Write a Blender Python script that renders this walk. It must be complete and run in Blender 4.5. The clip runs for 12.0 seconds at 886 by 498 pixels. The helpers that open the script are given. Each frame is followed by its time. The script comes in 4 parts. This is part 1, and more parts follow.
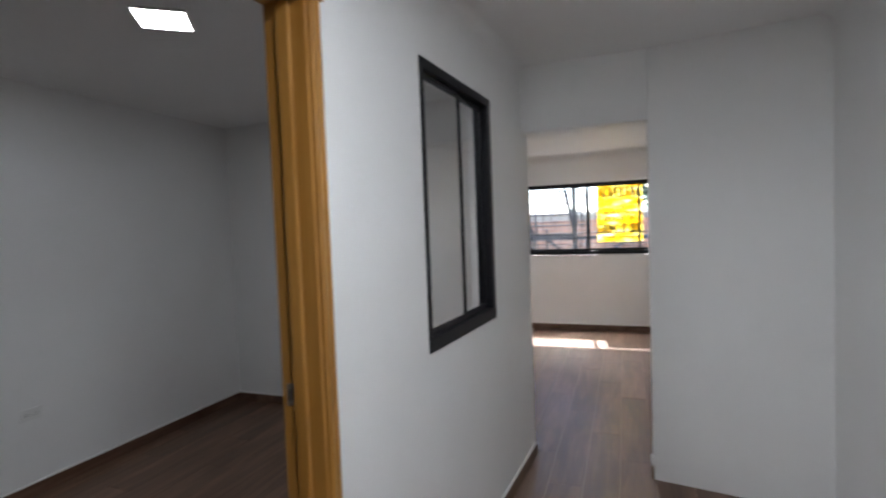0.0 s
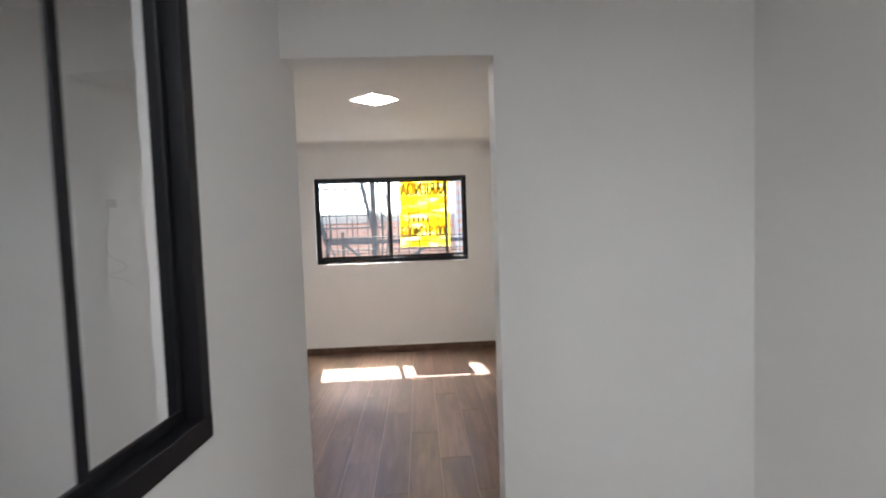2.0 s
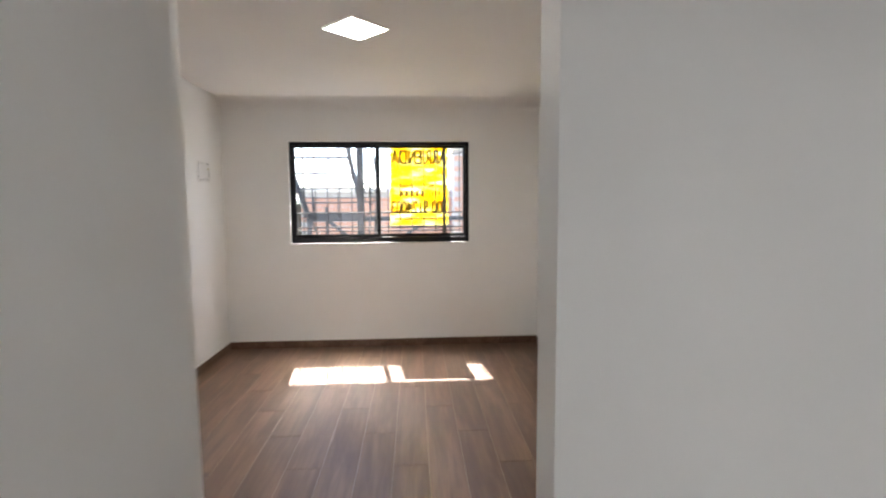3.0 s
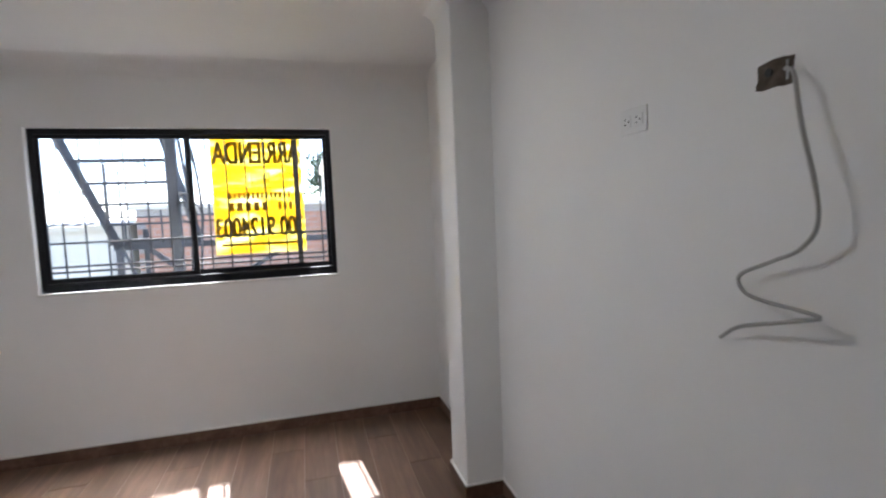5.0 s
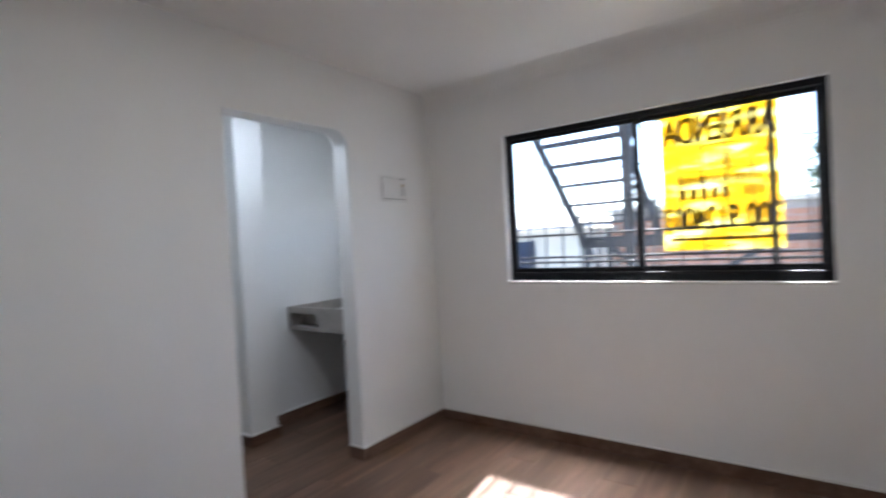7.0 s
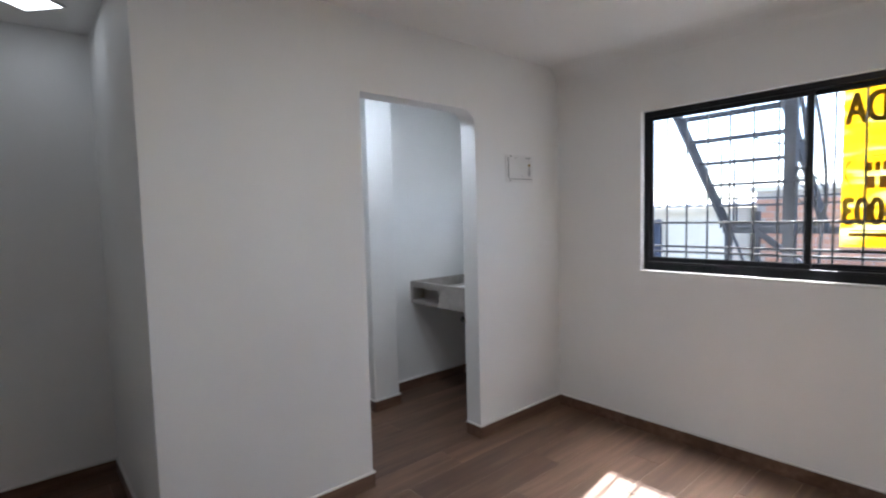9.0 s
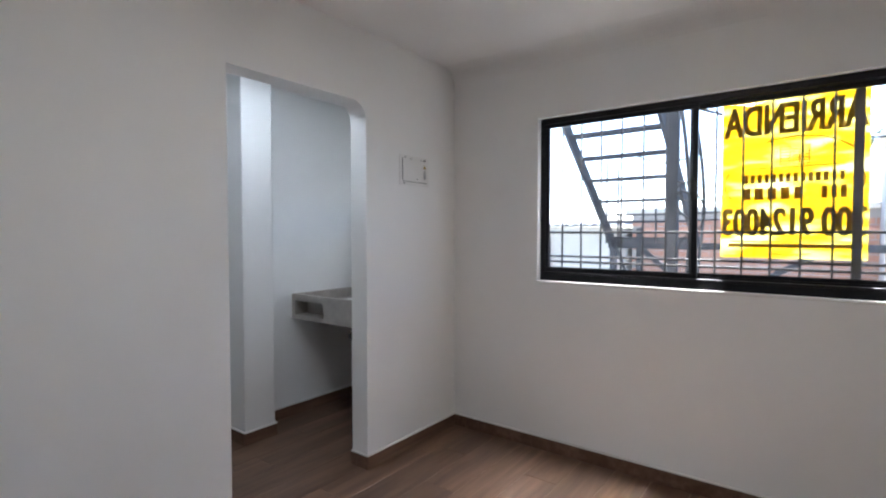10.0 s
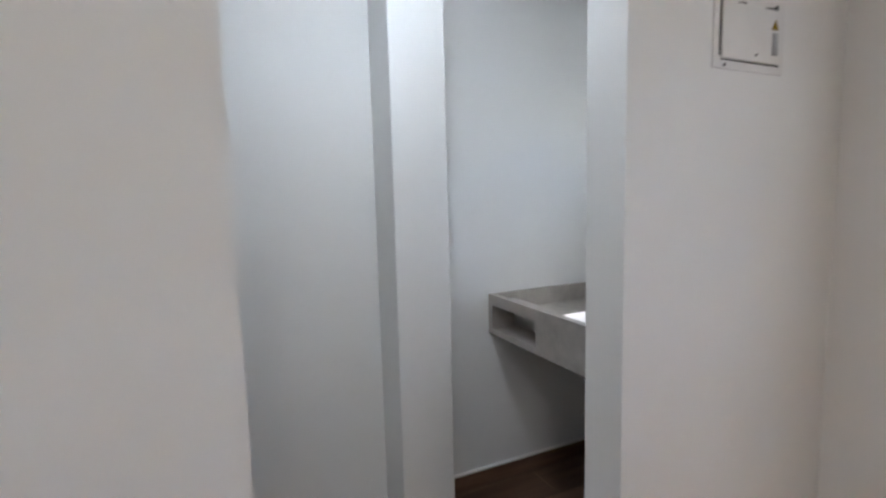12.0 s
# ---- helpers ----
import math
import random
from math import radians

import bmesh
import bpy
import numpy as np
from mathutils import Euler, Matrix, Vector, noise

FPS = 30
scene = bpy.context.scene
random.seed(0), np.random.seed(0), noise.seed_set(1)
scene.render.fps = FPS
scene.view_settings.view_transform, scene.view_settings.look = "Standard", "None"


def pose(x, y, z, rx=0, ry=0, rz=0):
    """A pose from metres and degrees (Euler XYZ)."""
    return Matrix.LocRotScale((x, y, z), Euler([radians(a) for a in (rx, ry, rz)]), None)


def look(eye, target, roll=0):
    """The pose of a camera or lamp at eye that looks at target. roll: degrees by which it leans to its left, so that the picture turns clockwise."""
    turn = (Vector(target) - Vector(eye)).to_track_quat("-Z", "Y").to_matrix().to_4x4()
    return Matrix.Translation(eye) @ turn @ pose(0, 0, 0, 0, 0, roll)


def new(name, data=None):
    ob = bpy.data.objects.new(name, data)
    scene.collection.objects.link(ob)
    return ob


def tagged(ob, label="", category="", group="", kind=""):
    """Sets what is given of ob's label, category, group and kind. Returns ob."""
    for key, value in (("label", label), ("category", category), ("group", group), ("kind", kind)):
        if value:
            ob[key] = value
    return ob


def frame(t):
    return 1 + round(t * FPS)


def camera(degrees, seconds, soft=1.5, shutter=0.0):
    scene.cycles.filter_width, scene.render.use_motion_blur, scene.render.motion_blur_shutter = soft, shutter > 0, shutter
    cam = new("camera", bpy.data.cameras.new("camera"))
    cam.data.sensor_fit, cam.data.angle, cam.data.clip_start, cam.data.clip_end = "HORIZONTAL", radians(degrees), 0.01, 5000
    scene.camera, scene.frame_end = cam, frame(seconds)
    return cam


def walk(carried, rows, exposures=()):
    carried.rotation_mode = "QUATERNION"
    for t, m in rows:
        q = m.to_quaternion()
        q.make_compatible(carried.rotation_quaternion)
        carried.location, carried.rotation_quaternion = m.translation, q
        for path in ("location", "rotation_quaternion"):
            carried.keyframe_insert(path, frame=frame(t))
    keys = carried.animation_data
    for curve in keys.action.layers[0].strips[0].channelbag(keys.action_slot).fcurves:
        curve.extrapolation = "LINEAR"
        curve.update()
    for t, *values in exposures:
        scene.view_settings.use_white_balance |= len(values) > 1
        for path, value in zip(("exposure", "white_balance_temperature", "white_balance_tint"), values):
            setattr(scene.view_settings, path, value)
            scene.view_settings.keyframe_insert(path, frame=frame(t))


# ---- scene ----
# ======================= camera and walk =======================
cam = camera(83.7, 12.0, soft=2.1, shutter=0.4)
PATH = [  # seconds, x, y, z, yaw, pitch, roll
    (0.0, 0.255, -0.387, 1.529, 20.145, -2.477, 2.142),
    (0.5, 0.239, -0.207, 1.499, 9.818, -2.324, 2.744),
    (1.0, 0.228, 0.142, 1.542, 3.785, -2.629, 0.751),
    (1.5, 0.150, 0.504, 1.522, 0.224, -2.058, 0.861),
    (2.0, 0.110, 0.967, 1.525, -2.825, -3.075, 1.953),
    (2.5, 0.167, 1.355, 1.506, 0.628, -4.907, 1.091),
    (3.0, 0.132, 1.829, 1.472, -3.348, -5.364, 0.403),
    (3.5, 0.151, 2.241, 1.465, -9.126, -5.597, 1.069),
    (4.4, 0.220, 2.800, 1.470, -14.500, -5.000, 2.000),
    (5.3, 0.592, 3.495, 1.481, -15.850, -4.237, 2.455),
    (5.5, 0.626, 3.575, 1.462, -11.520, -4.734, 1.249),
    (6.0, 0.748, 3.712, 1.483, -2.691, -5.265, -0.487),
    (6.5, 0.616, 3.733, 1.415, 10.775, -2.105, 0.402),
    (7.0, 0.578, 3.802, 1.375, 36.218, -0.893, 3.205),
    (7.5, 0.439, 3.737, 1.472, 48.394, -2.295, 4.084),
    (8.2, 0.450, 3.750, 1.465, 53.500, -2.900, 2.400),
    (9.5, 0.489, 3.865, 1.428, 42.617, -3.345, 0.400),
    (10.0, 0.303, 4.016, 1.371, 37.158, -1.894, 0.007),
    (10.5, 0.108, 4.250, 1.392, 40.989, -4.764, 0.687),
    (11.0, -0.208, 4.598, 1.383, 52.370, -5.577, 0.504),
    (11.5, -0.515, 4.872, 1.381, 60.850, -7.192, 0.364),
    (12.0, -0.898, 5.133, 1.378, 64.460, -6.424, 1.478),
]
EXPOSURES = [(0.0, 2.9, 6050, 10), (0.7, 3.15, 6100, 10), (1.5, 3.25, 6150, 10), (2.5, 3.25, 6450, 10), (3.5, 3.15, 6500, 10), (5.4, 2.7, 5750, 10), (7.5, 2.68, 5750, 10), (9.5, 2.72, 5850, 10), (10.5, 2.58, 5850, 10), (11.5, 2.52, 5850, 10), (12.0, 2.85, 6100, 10)]
walk(cam, [(t, pose(x, y, z, 90 + pitch, roll, yaw)) for t, x, y, z, yaw, pitch, roll in PATH], EXPOSURES)

# ======================= world and sun =======================
SUN_WAY = Vector((0.073, -0.575, -1.0)).normalized()
world = bpy.data.worlds.new("world")
scene.world = world
world.use_nodes = True
wn = world.node_tree
wn.nodes.clear()
sky = wn.nodes.new("ShaderNodeTexSky")
sky.sky_type = "NISHITA"
sky.sun_disc = False
sky.sun_elevation = math.asin(-SUN_WAY.z)
sky.sun_rotation = math.atan2(-SUN_WAY.x, -SUN_WAY.y)
sky.air_density, sky.dust_density, sky.altitude = 1.0, 3.0, 1500
bg = wn.nodes.new("ShaderNodeBackground")
bg.inputs["Strength"].default_value = 0.15
wout = wn.nodes.new("ShaderNodeOutputWorld")
wn.links.new(sky.outputs[0], bg.inputs[0])
wn.links.new(bg.outputs[0], wout.inputs[0])

sun = new("sun", bpy.data.lights.new("sun", "SUN"))
sun.data.energy, sun.data.angle, sun.data.color = 5.0, radians(0.53), (1.0, 0.97, 0.92)
sun.matrix_world = look((0, 20, 30), Vector((0, 20, 30)) + SUN_WAY)

PANEL_LIVING, PANEL_BEDROOM, PANEL_HALL, PANEL_KITCHEN, FILL_CORRIDOR = 8.5, 9.0, 0.8, 7.5, 14.0


# ======================= materials =======================
def material(name):
    m = bpy.data.materials.new(name)
    m.use_nodes = True
    return m, m.node_tree, m.node_tree.nodes["Principled BSDF"]


def node(tree, kind, **inputs):
    n = tree.nodes.new(kind)
    for key, value in inputs.items():
        n.inputs[key.replace("_", " ")].default_value = value
    return n


def coords(tree, scale=(1, 1, 1)):
    c = tree.nodes.new("ShaderNodeTexCoord")
    mp = tree.nodes.new("ShaderNodeMapping")
    mp.inputs["Scale"].default_value = scale
    tree.links.new(c.outputs["Object"], mp.inputs["Vector"])
    return mp.outputs["Vector"]


def ramp(tree, source, stops):
    r = tree.nodes.new("ShaderNodeValToRGB")
    while len(r.color_ramp.elements) < len(stops):
        r.color_ramp.elements.new(0.5)
    for e, (p, c) in zip(r.color_ramp.elements, stops):
        e.position, e.color = p, (*c, 1)
    tree.links.new(source, r.inputs["Fac"])
    return r.outputs["Color"]


def bump(tree, bsdf, height, strength, distance):
    b = node(tree, "ShaderNodeBump", Strength=strength, Distance=distance)
    tree.links.new(height, b.inputs["Height"])
    tree.links.new(b.outputs[0], bsdf.inputs["Normal"])


def mottled(name, dark, light, scale=3.0, rough=0.6, metal=0.0, grain=90.0, strength=0.15, distance=0.002, stretch=(1, 1, 1), spec=0.5):
    """Two scales of variation: broad patches in the colour, fine grain in the relief and the gloss."""
    m, tree, bsdf = material(name)
    v = coords(tree, stretch)
    broad = node(tree, "ShaderNodeTexNoise", Scale=scale, Detail=5.0, Roughness=0.6)
    fine = node(tree, "ShaderNodeTexNoise", Scale=grain, Detail=3.0, Roughness=0.6)
    for n in (broad, fine):
        tree.links.new(v, n.inputs["Vector"])
    tree.links.new(ramp(tree, broad.outputs["Fac"], ((0.3, dark), (0.7, light))), bsdf.inputs["Base Color"])
    mr = node(tree, "ShaderNodeMapRange")
    mr.inputs["To Min"].default_value, mr.inputs["To Max"].default_value = max(rough - 0.08, 0.02), min(rough + 0.08, 1)
    tree.links.new(fine.outputs["Fac"], mr.inputs["Value"])
    tree.links.new(mr.outputs[0], bsdf.inputs["Roughness"])
    bsdf.inputs["Metallic"].default_value = metal
    bsdf.inputs["Specular IOR Level"].default_value = spec
    bump(tree, bsdf, fine.outputs["Fac"], strength, distance)
    return m


def wall_paint():
    """White emulsion over hand-trowelled plaster: faint roller grain, slow waves and small scuffs."""
    m, tree, bsdf = material("white_wall_paint")
    v = coords(tree)
    broad = node(tree, "ShaderNodeTexNoise", Scale=1.3, Detail=4.0, Roughness=0.55)
    fine = node(tree, "ShaderNodeTexNoise", Scale=160.0, Detail=3.0)
    wave = node(tree, "ShaderNodeTexNoise", Scale=3.2, Detail=2.0)
    for n in (broad, fine, wave):
        tree.links.new(v, n.inputs["Vector"])
    tree.links.new(ramp(tree, broad.outputs["Fac"], ((0.3, (0.835, 0.83, 0.815)), (0.7, (0.875, 0.875, 0.865)))), bsdf.inputs["Base Color"])
    bsdf.inputs["Roughness"].default_value = 0.55
    bsdf.inputs["Specular IOR Level"].default_value = 0.3
    add = node(tree, "ShaderNodeMath")
    add.operation = "MULTIPLY_ADD"
    tree.links.new(wave.outputs["Fac"], add.inputs[0])
    add.inputs[1].default_value = 6.0
    tree.links.new(fine.outputs["Fac"], add.inputs[2])
    bump(tree, bsdf, add.outputs[0], 0.25, 0.0012)
    return m


def plank_tile():
    """Wood-look porcelain: long grain along the plank, each plank its own tone."""
    m, tree, bsdf = material("wood_look_tile")
    info = tree.nodes.new("ShaderNodeObjectInfo")
    c = tree.nodes.new("ShaderNodeTexCoord")
    off = node(tree, "ShaderNodeVectorMath")
    off.operation = "MULTIPLY_ADD"
    comb = node(tree, "ShaderNodeCombineXYZ")
    for i in range(3):
        tree.links.new(info.outputs["Random"], comb.inputs[i])
    tree.links.new(comb.outputs[0], off.inputs[0])
    off.inputs[1].default_value = (37, 91, 13)
    tree.links.new(c.outputs["Object"], off.inputs[2])

    def grain(sx, sy, scale, detail):
        mp = tree.nodes.new("ShaderNodeMapping")
        mp.inputs["Scale"].default_value = (sx, sy, sx)
        tree.links.new(off.outputs[0], mp.inputs["Vector"])
        n = node(tree, "ShaderNodeTexNoise", Scale=scale, Detail=detail, Roughness=0.62, Distortion=0.6)
        tree.links.new(mp.outputs[0], n.inputs["Vector"])
        return n.outputs["Fac"]

    streak, patch = grain(9, 0.55, 3.0, 6.0), grain(3, 0.5, 1.6, 3.0)
    mix = node(tree, "ShaderNodeMath")
    mix.operation = "MULTIPLY_ADD"
    tree.links.new(patch, mix.inputs[0])
    mix.inputs[1].default_value = 0.6
    half = node(tree, "ShaderNodeMath")
    half.operation = "MULTIPLY"
    tree.links.new(streak, half.inputs[0])
    half.inputs[1].default_value = 0.45
    tree.links.new(half.outputs[0], mix.inputs[2])
    colour = ramp(tree, mix.outputs[0], ((0.34, (0.074, 0.037, 0.021)), (0.50, (0.124, 0.067, 0.040)), (0.66, (0.205, 0.122, 0.080))))
    hsv = node(tree, "ShaderNodeHueSaturation")
    val = node(tree, "ShaderNodeMapRange")
    val.inputs["To Min"].default_value, val.inputs["To Max"].default_value = 0.90, 1.10
    tree.links.new(info.outputs["Random"], val.inputs["Value"])
    tree.links.new(val.outputs[0], hsv.inputs["Value"])
    tree.links.new(colour, hsv.inputs["Color"])
    tree.links.new(hsv.outputs[0], bsdf.inputs["Base Color"])
    rr = node(tree, "ShaderNodeMapRange")
    rr.inputs["To Min"].default_value, rr.inputs["To Max"].default_value = 0.40, 0.54
    tree.links.new(streak, rr.inputs["Value"])
    tree.links.new(rr.outputs[0], bsdf.inputs["Roughness"])
    bsdf.inputs["Coat Weight"].default_value = 0.14
    bsdf.inputs["Coat Roughness"].default_value = 0.30
    bump(tree, bsdf, streak, 0.12, 0.002)
    return m


def clear_glass(name, tint=(1, 1, 1), ior=1.48):
    m, tree, bsdf = material(name)
    bsdf.inputs["Base Color"].default_value = (*tint, 1)
    bsdf.inputs["Transmission Weight"].default_value = 1.0
    bsdf.inputs["Roughness"].default_value = 0.0
    bsdf.inputs["IOR"].default_value = ior
    return m


def lit_panel(name, strength, tone=(0.97, 0.985, 1.0)):
    m, tree, bsdf = material(name)
    bsdf.inputs["Base Color"].default_value = (0.85, 0.85, 0.85, 1)
    bsdf.inputs["Emission Color"].default_value = (*tone, 1)
    bsdf.inputs["Emission Strength"].default_value = strength
    return m


def thin_print(name, stops):
    """Thin printed plastic that lets daylight through, its colour varied in soft bands across."""
    m, tree, bsdf = material(name)
    tree.nodes.remove(bsdf)
    out = tree.nodes["Material Output"]
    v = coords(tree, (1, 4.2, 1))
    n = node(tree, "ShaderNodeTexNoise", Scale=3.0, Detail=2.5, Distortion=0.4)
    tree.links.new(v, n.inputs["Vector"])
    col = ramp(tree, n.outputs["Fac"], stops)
    dif, tra = node(tree, "ShaderNodeBsdfDiffuse"), node(tree, "ShaderNodeBsdfTranslucent")
    mix = node(tree, "ShaderNodeMixShader", Fac=0.6)
    for sh in (dif, tra):
        tree.links.new(col, sh.inputs["Color"])
    tree.links.new(dif.outputs[0], mix.inputs[1])
    tree.links.new(tra.outputs[0], mix.inputs[2])
    tree.links.new(mix.outputs[0], out.inputs["Surface"])
    return m


WALL = wall_paint()
CEILING = mottled("white_ceiling_paint", (0.85, 0.845, 0.83), (0.885, 0.88, 0.87), 1.1, 0.7, grain=120, strength=0.12, distance=0.001, spec=0.2)
TILE = plank_tile()
GROUT = mottled("pale_grout", (0.34, 0.27, 0.215), (0.44, 0.36, 0.29), 6, 0.85)
CAULK = mottled("white_caulk", (0.74, 0.73, 0.70), (0.80, 0.79, 0.77), 9, 0.6)
BLACK_ALU = mottled("black_anodised_aluminium", (0.006, 0.006, 0.008), (0.011, 0.011, 0.014), 8, 0.42, metal=0.0, grain=220, strength=0.05, distance=0.0006, spec=0.25)
RUBBER = mottled("black_rubber", (0.010, 0.010, 0.010), (0.018, 0.018, 0.018), 10, 0.8)
GLASS = clear_glass("window_glass")
COATED_GLASS = clear_glass("coated_window_glass", ior=1.85)
OCHRE_WOOD = mottled("varnished_ochre_wood", (0.30, 0.135, 0.022), (0.45, 0.225, 0.050), 2.0, 0.33, grain=26, strength=0.10, distance=0.0015, stretch=(9, 9, 0.5))
STEEL = mottled("brushed_steel", (0.42, 0.42, 0.42), (0.56, 0.55, 0.54), 14, 0.32, metal=1.0)
PLASTIC = mottled("white_switch_plastic", (0.78, 0.78, 0.76), (0.84, 0.84, 0.82), 4, 0.32, strength=0.03)
SLOT = mottled("dark_slot", (0.012, 0.012, 0.012), (0.025, 0.023, 0.021), 30, 0.8)
PAINTED_METAL = mottled("painted_cover_metal", (0.75, 0.74, 0.72), (0.80, 0.79, 0.78), 6, 0.45)
CONCRETE = mottled("grey_granite_composite", (0.33, 0.300, 0.268), (0.46, 0.425, 0.385), 11, 0.42, grain=210, strength=0.12, distance=0.001)
PVC = mottled("black_pvc", (0.012, 0.012, 0.013), (0.026, 0.026, 0.028), 12, 0.42)
CABLE = mottled("grey_cable_sheath", (0.30, 0.29, 0.27), (0.42, 0.41, 0.39), 12, 0.5)
HOLE = mottled("hole_shade", (0.045, 0.034, 0.026), (0.15, 0.12, 0.095), 40, 0.95, grain=120, strength=0.8, distance=0.004)
STAIR_PAINT = mottled("grey_primer_steel", (0.030, 0.032, 0.036), (0.058, 0.060, 0.066), 5, 0.7, grain=70, spec=0.15)
GRILLE_PAINT = mottled("dark_grille_paint", (0.022, 0.020, 0.019), (0.050, 0.042, 0.036), 7, 0.6)
# the paler stops paint bands of sky glow showing through the film
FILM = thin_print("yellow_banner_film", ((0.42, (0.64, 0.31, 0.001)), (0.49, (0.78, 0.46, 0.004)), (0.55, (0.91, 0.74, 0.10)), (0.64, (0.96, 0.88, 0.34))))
INK = thin_print("brown_print_ink", ((0.40, (0.24, 0.135, 0.004)), (0.62, (0.36, 0.235, 0.016))))
BEIGE = mottled("weathered_beige_render", (0.56, 0.50, 0.40), (0.72, 0.66, 0.55), 0.9, 0.9, grain=30, strength=0.3, distance=0.006)
BRICK = mottled("orange_brick", (0.40, 0.19, 0.12), (0.55, 0.30, 0.20), 3.0, 0.9, grain=45, strength=0.3, distance=0.004)
MORTAR = mottled("grey_mortar", (0.34, 0.30, 0.26), (0.44, 0.40, 0.36), 6, 0.95)
ZINC = mottled("corrugated_zinc", (0.34, 0.34, 0.34), (0.50, 0.50, 0.50), 2.2, 0.5, metal=0.2)
BLUE_TARP = mottled("dark_blue_glazing", (0.018, 0.026, 0.050), (0.030, 0.042, 0.075), 3, 0.5, spec=0.2)
# ground made pale to bounce sunlight up through the window onto the ceiling
PAVING = mottled("pale_bounce_paving", (0.16, 0.155, 0.145), (0.24, 0.23, 0.215), 0.7, 0.95, grain=40, strength=0.4, distance=0.01)
FOLIAGE = mottled("hill_woods", (0.05, 0.08, 0.045), (0.09, 0.12, 0.07), 0.05, 1.0, grain=0.6)


# ======================= mesh helpers =======================
def mesh(name, bm, mat):
    me = bpy.data.meshes.new(name)
    bmesh.ops.recalc_face_normals(bm, faces=bm.faces)
    bm.to_mesh(me)
    bm.free()
    if mat:
        me.materials.append(mat)
    return me


def part(name, bm, mat, parent, label=""):
    ob = new(name, mesh(name, bm, mat))
    ob.parent = parent
    if label:
        tagged(ob, label)
    return ob


def base(name, m, label, category, group="", kind=""):
    ob = new(name)
    ob.empty_display_size = 0.1
    ob.matrix_basis = m
    return tagged(ob, label, category, group, kind)


def box(x0, y0, z0, x1, y1, z1, bevel=0.0, bm=None, segments=2):
    bm = bm or bmesh.new()
    made = bmesh.ops.create_cube(bm, size=1.0)["verts"]
    for v in made:
        v.co = Vector((x0 + (v.co.x + 0.5) * (x1 - x0), y0 + (v.co.y + 0.5) * (y1 - y0), z0 + (v.co.z + 0.5) * (z1 - z0)))
    if bevel > 0:
        edges = list({e for v in made for e in v.link_edges})
        bmesh.ops.bevel(bm, geom=edges, offset=bevel, segments=segments, profile=0.5, affect="EDGES")
    return bm


def extrude(outline, axis, a, b, bevel=0.0, bm=None):
    """A closed outline in the two other axes, drawn out along axis from a to b."""
    bm = bm or bmesh.new()

    def at(p, d):
        u, v = p
        return {"x": (d, u, v), "y": (u, d, v), "z": (u, v, d)}[axis]

    low = [bm.verts.new(at(p, a)) for p in outline]
    high = [bm.verts.new(at(p, b)) for p in outline]
    n = len(outline)
    bm.faces.new(low)
    bm.faces.new(list(reversed(high)))
    for i in range(n):
        bm.faces.new((low[i], high[i], high[(i + 1) % n], low[(i + 1) % n]))
    if bevel > 0:
        bmesh.ops.recalc_face_normals(bm, faces=bm.faces)
        bmesh.ops.bevel(bm, geom=[e for e in bm.edges if e.calc_face_angle(0) > 0.7], offset=bevel, segments=2, affect="EDGES")
    return bm


def rod(points, radius, sides=10, bm=None):
    """A round bar or tube swept along points."""
    bm = bm or bmesh.new()
    pts = [Vector(p) for p in points]
    rings = []
    up = Vector((0.13, 0.31, 0.94)).normalized()
    for i, p in enumerate(pts):
        d = (pts[min(i + 1, len(pts) - 1)] - pts[max(i - 1, 0)]).normalized()
        s = d.cross(up)
        if s.length < 0.05:
            s = d.cross(Vector((1, 0, 0)))
        s.normalize()
        u = s.cross(d)
        rings.append([bm.verts.new(p + radius * (math.cos(k * math.tau / sides) * s + math.sin(k * math.tau / sides) * u)) for k in range(sides)])
    for a, b in zip(rings, rings[1:]):
        for k in range(sides):
            f = bm.faces.new((a[k], a[(k + 1) % sides], b[(k + 1) % sides], b[k]))
            f.smooth = True
    bm.faces.new(rings[0])
    bm.faces.new(rings[-1])
    return bm


def beam(p, q, w, h, bm=None):
    """A square steel section between two points, w across and h high."""
    bm = bm or bmesh.new()
    p, q = Vector(p), Vector(q)
    d = (q - p).normalized()
    s = d.cross(Vector((0, 0, 1)))
    s = s.normalized() if s.length > 0.05 else Vector((1, 0, 0))
    u = s.cross(d)
    ends = [[bm.verts.new(o + s * a * w / 2 + u * b * h / 2) for a, b in ((-1, -1), (1, -1), (1, 1), (-1, 1))] for o in (p, q)]
    bm.faces.new(ends[0])
    bm.faces.new(ends[1])
    for k in range(4):
        bm.faces.new((ends[0][k], ends[0][(k + 1) % 4], ends[1][(k + 1) % 4], ends[1][k]))
    return bm


def smooth_path(points, steps=8):
    """A soft curve through points (Catmull-Rom)."""
    p = [Vector(q) for q in points]
    p = [2 * p[0] - p[1], *p, 2 * p[-1] - p[-2]]
    out = []
    for a, b, c, d in zip(p, p[1:], p[2:], p[3:]):
        for i in range(steps):
            t = i / steps
            out.append(0.5 * (2 * b + (c - a) * t + (2 * a - 5 * b + 4 * c - d) * t * t + (3 * b - a - 3 * c + d) * t ** 3))
    return out + [p[-2]]


def structure(name, bm, mat, label, category):
    return tagged(new(name, mesh(name, bm, mat)), label, category, kind="structure")


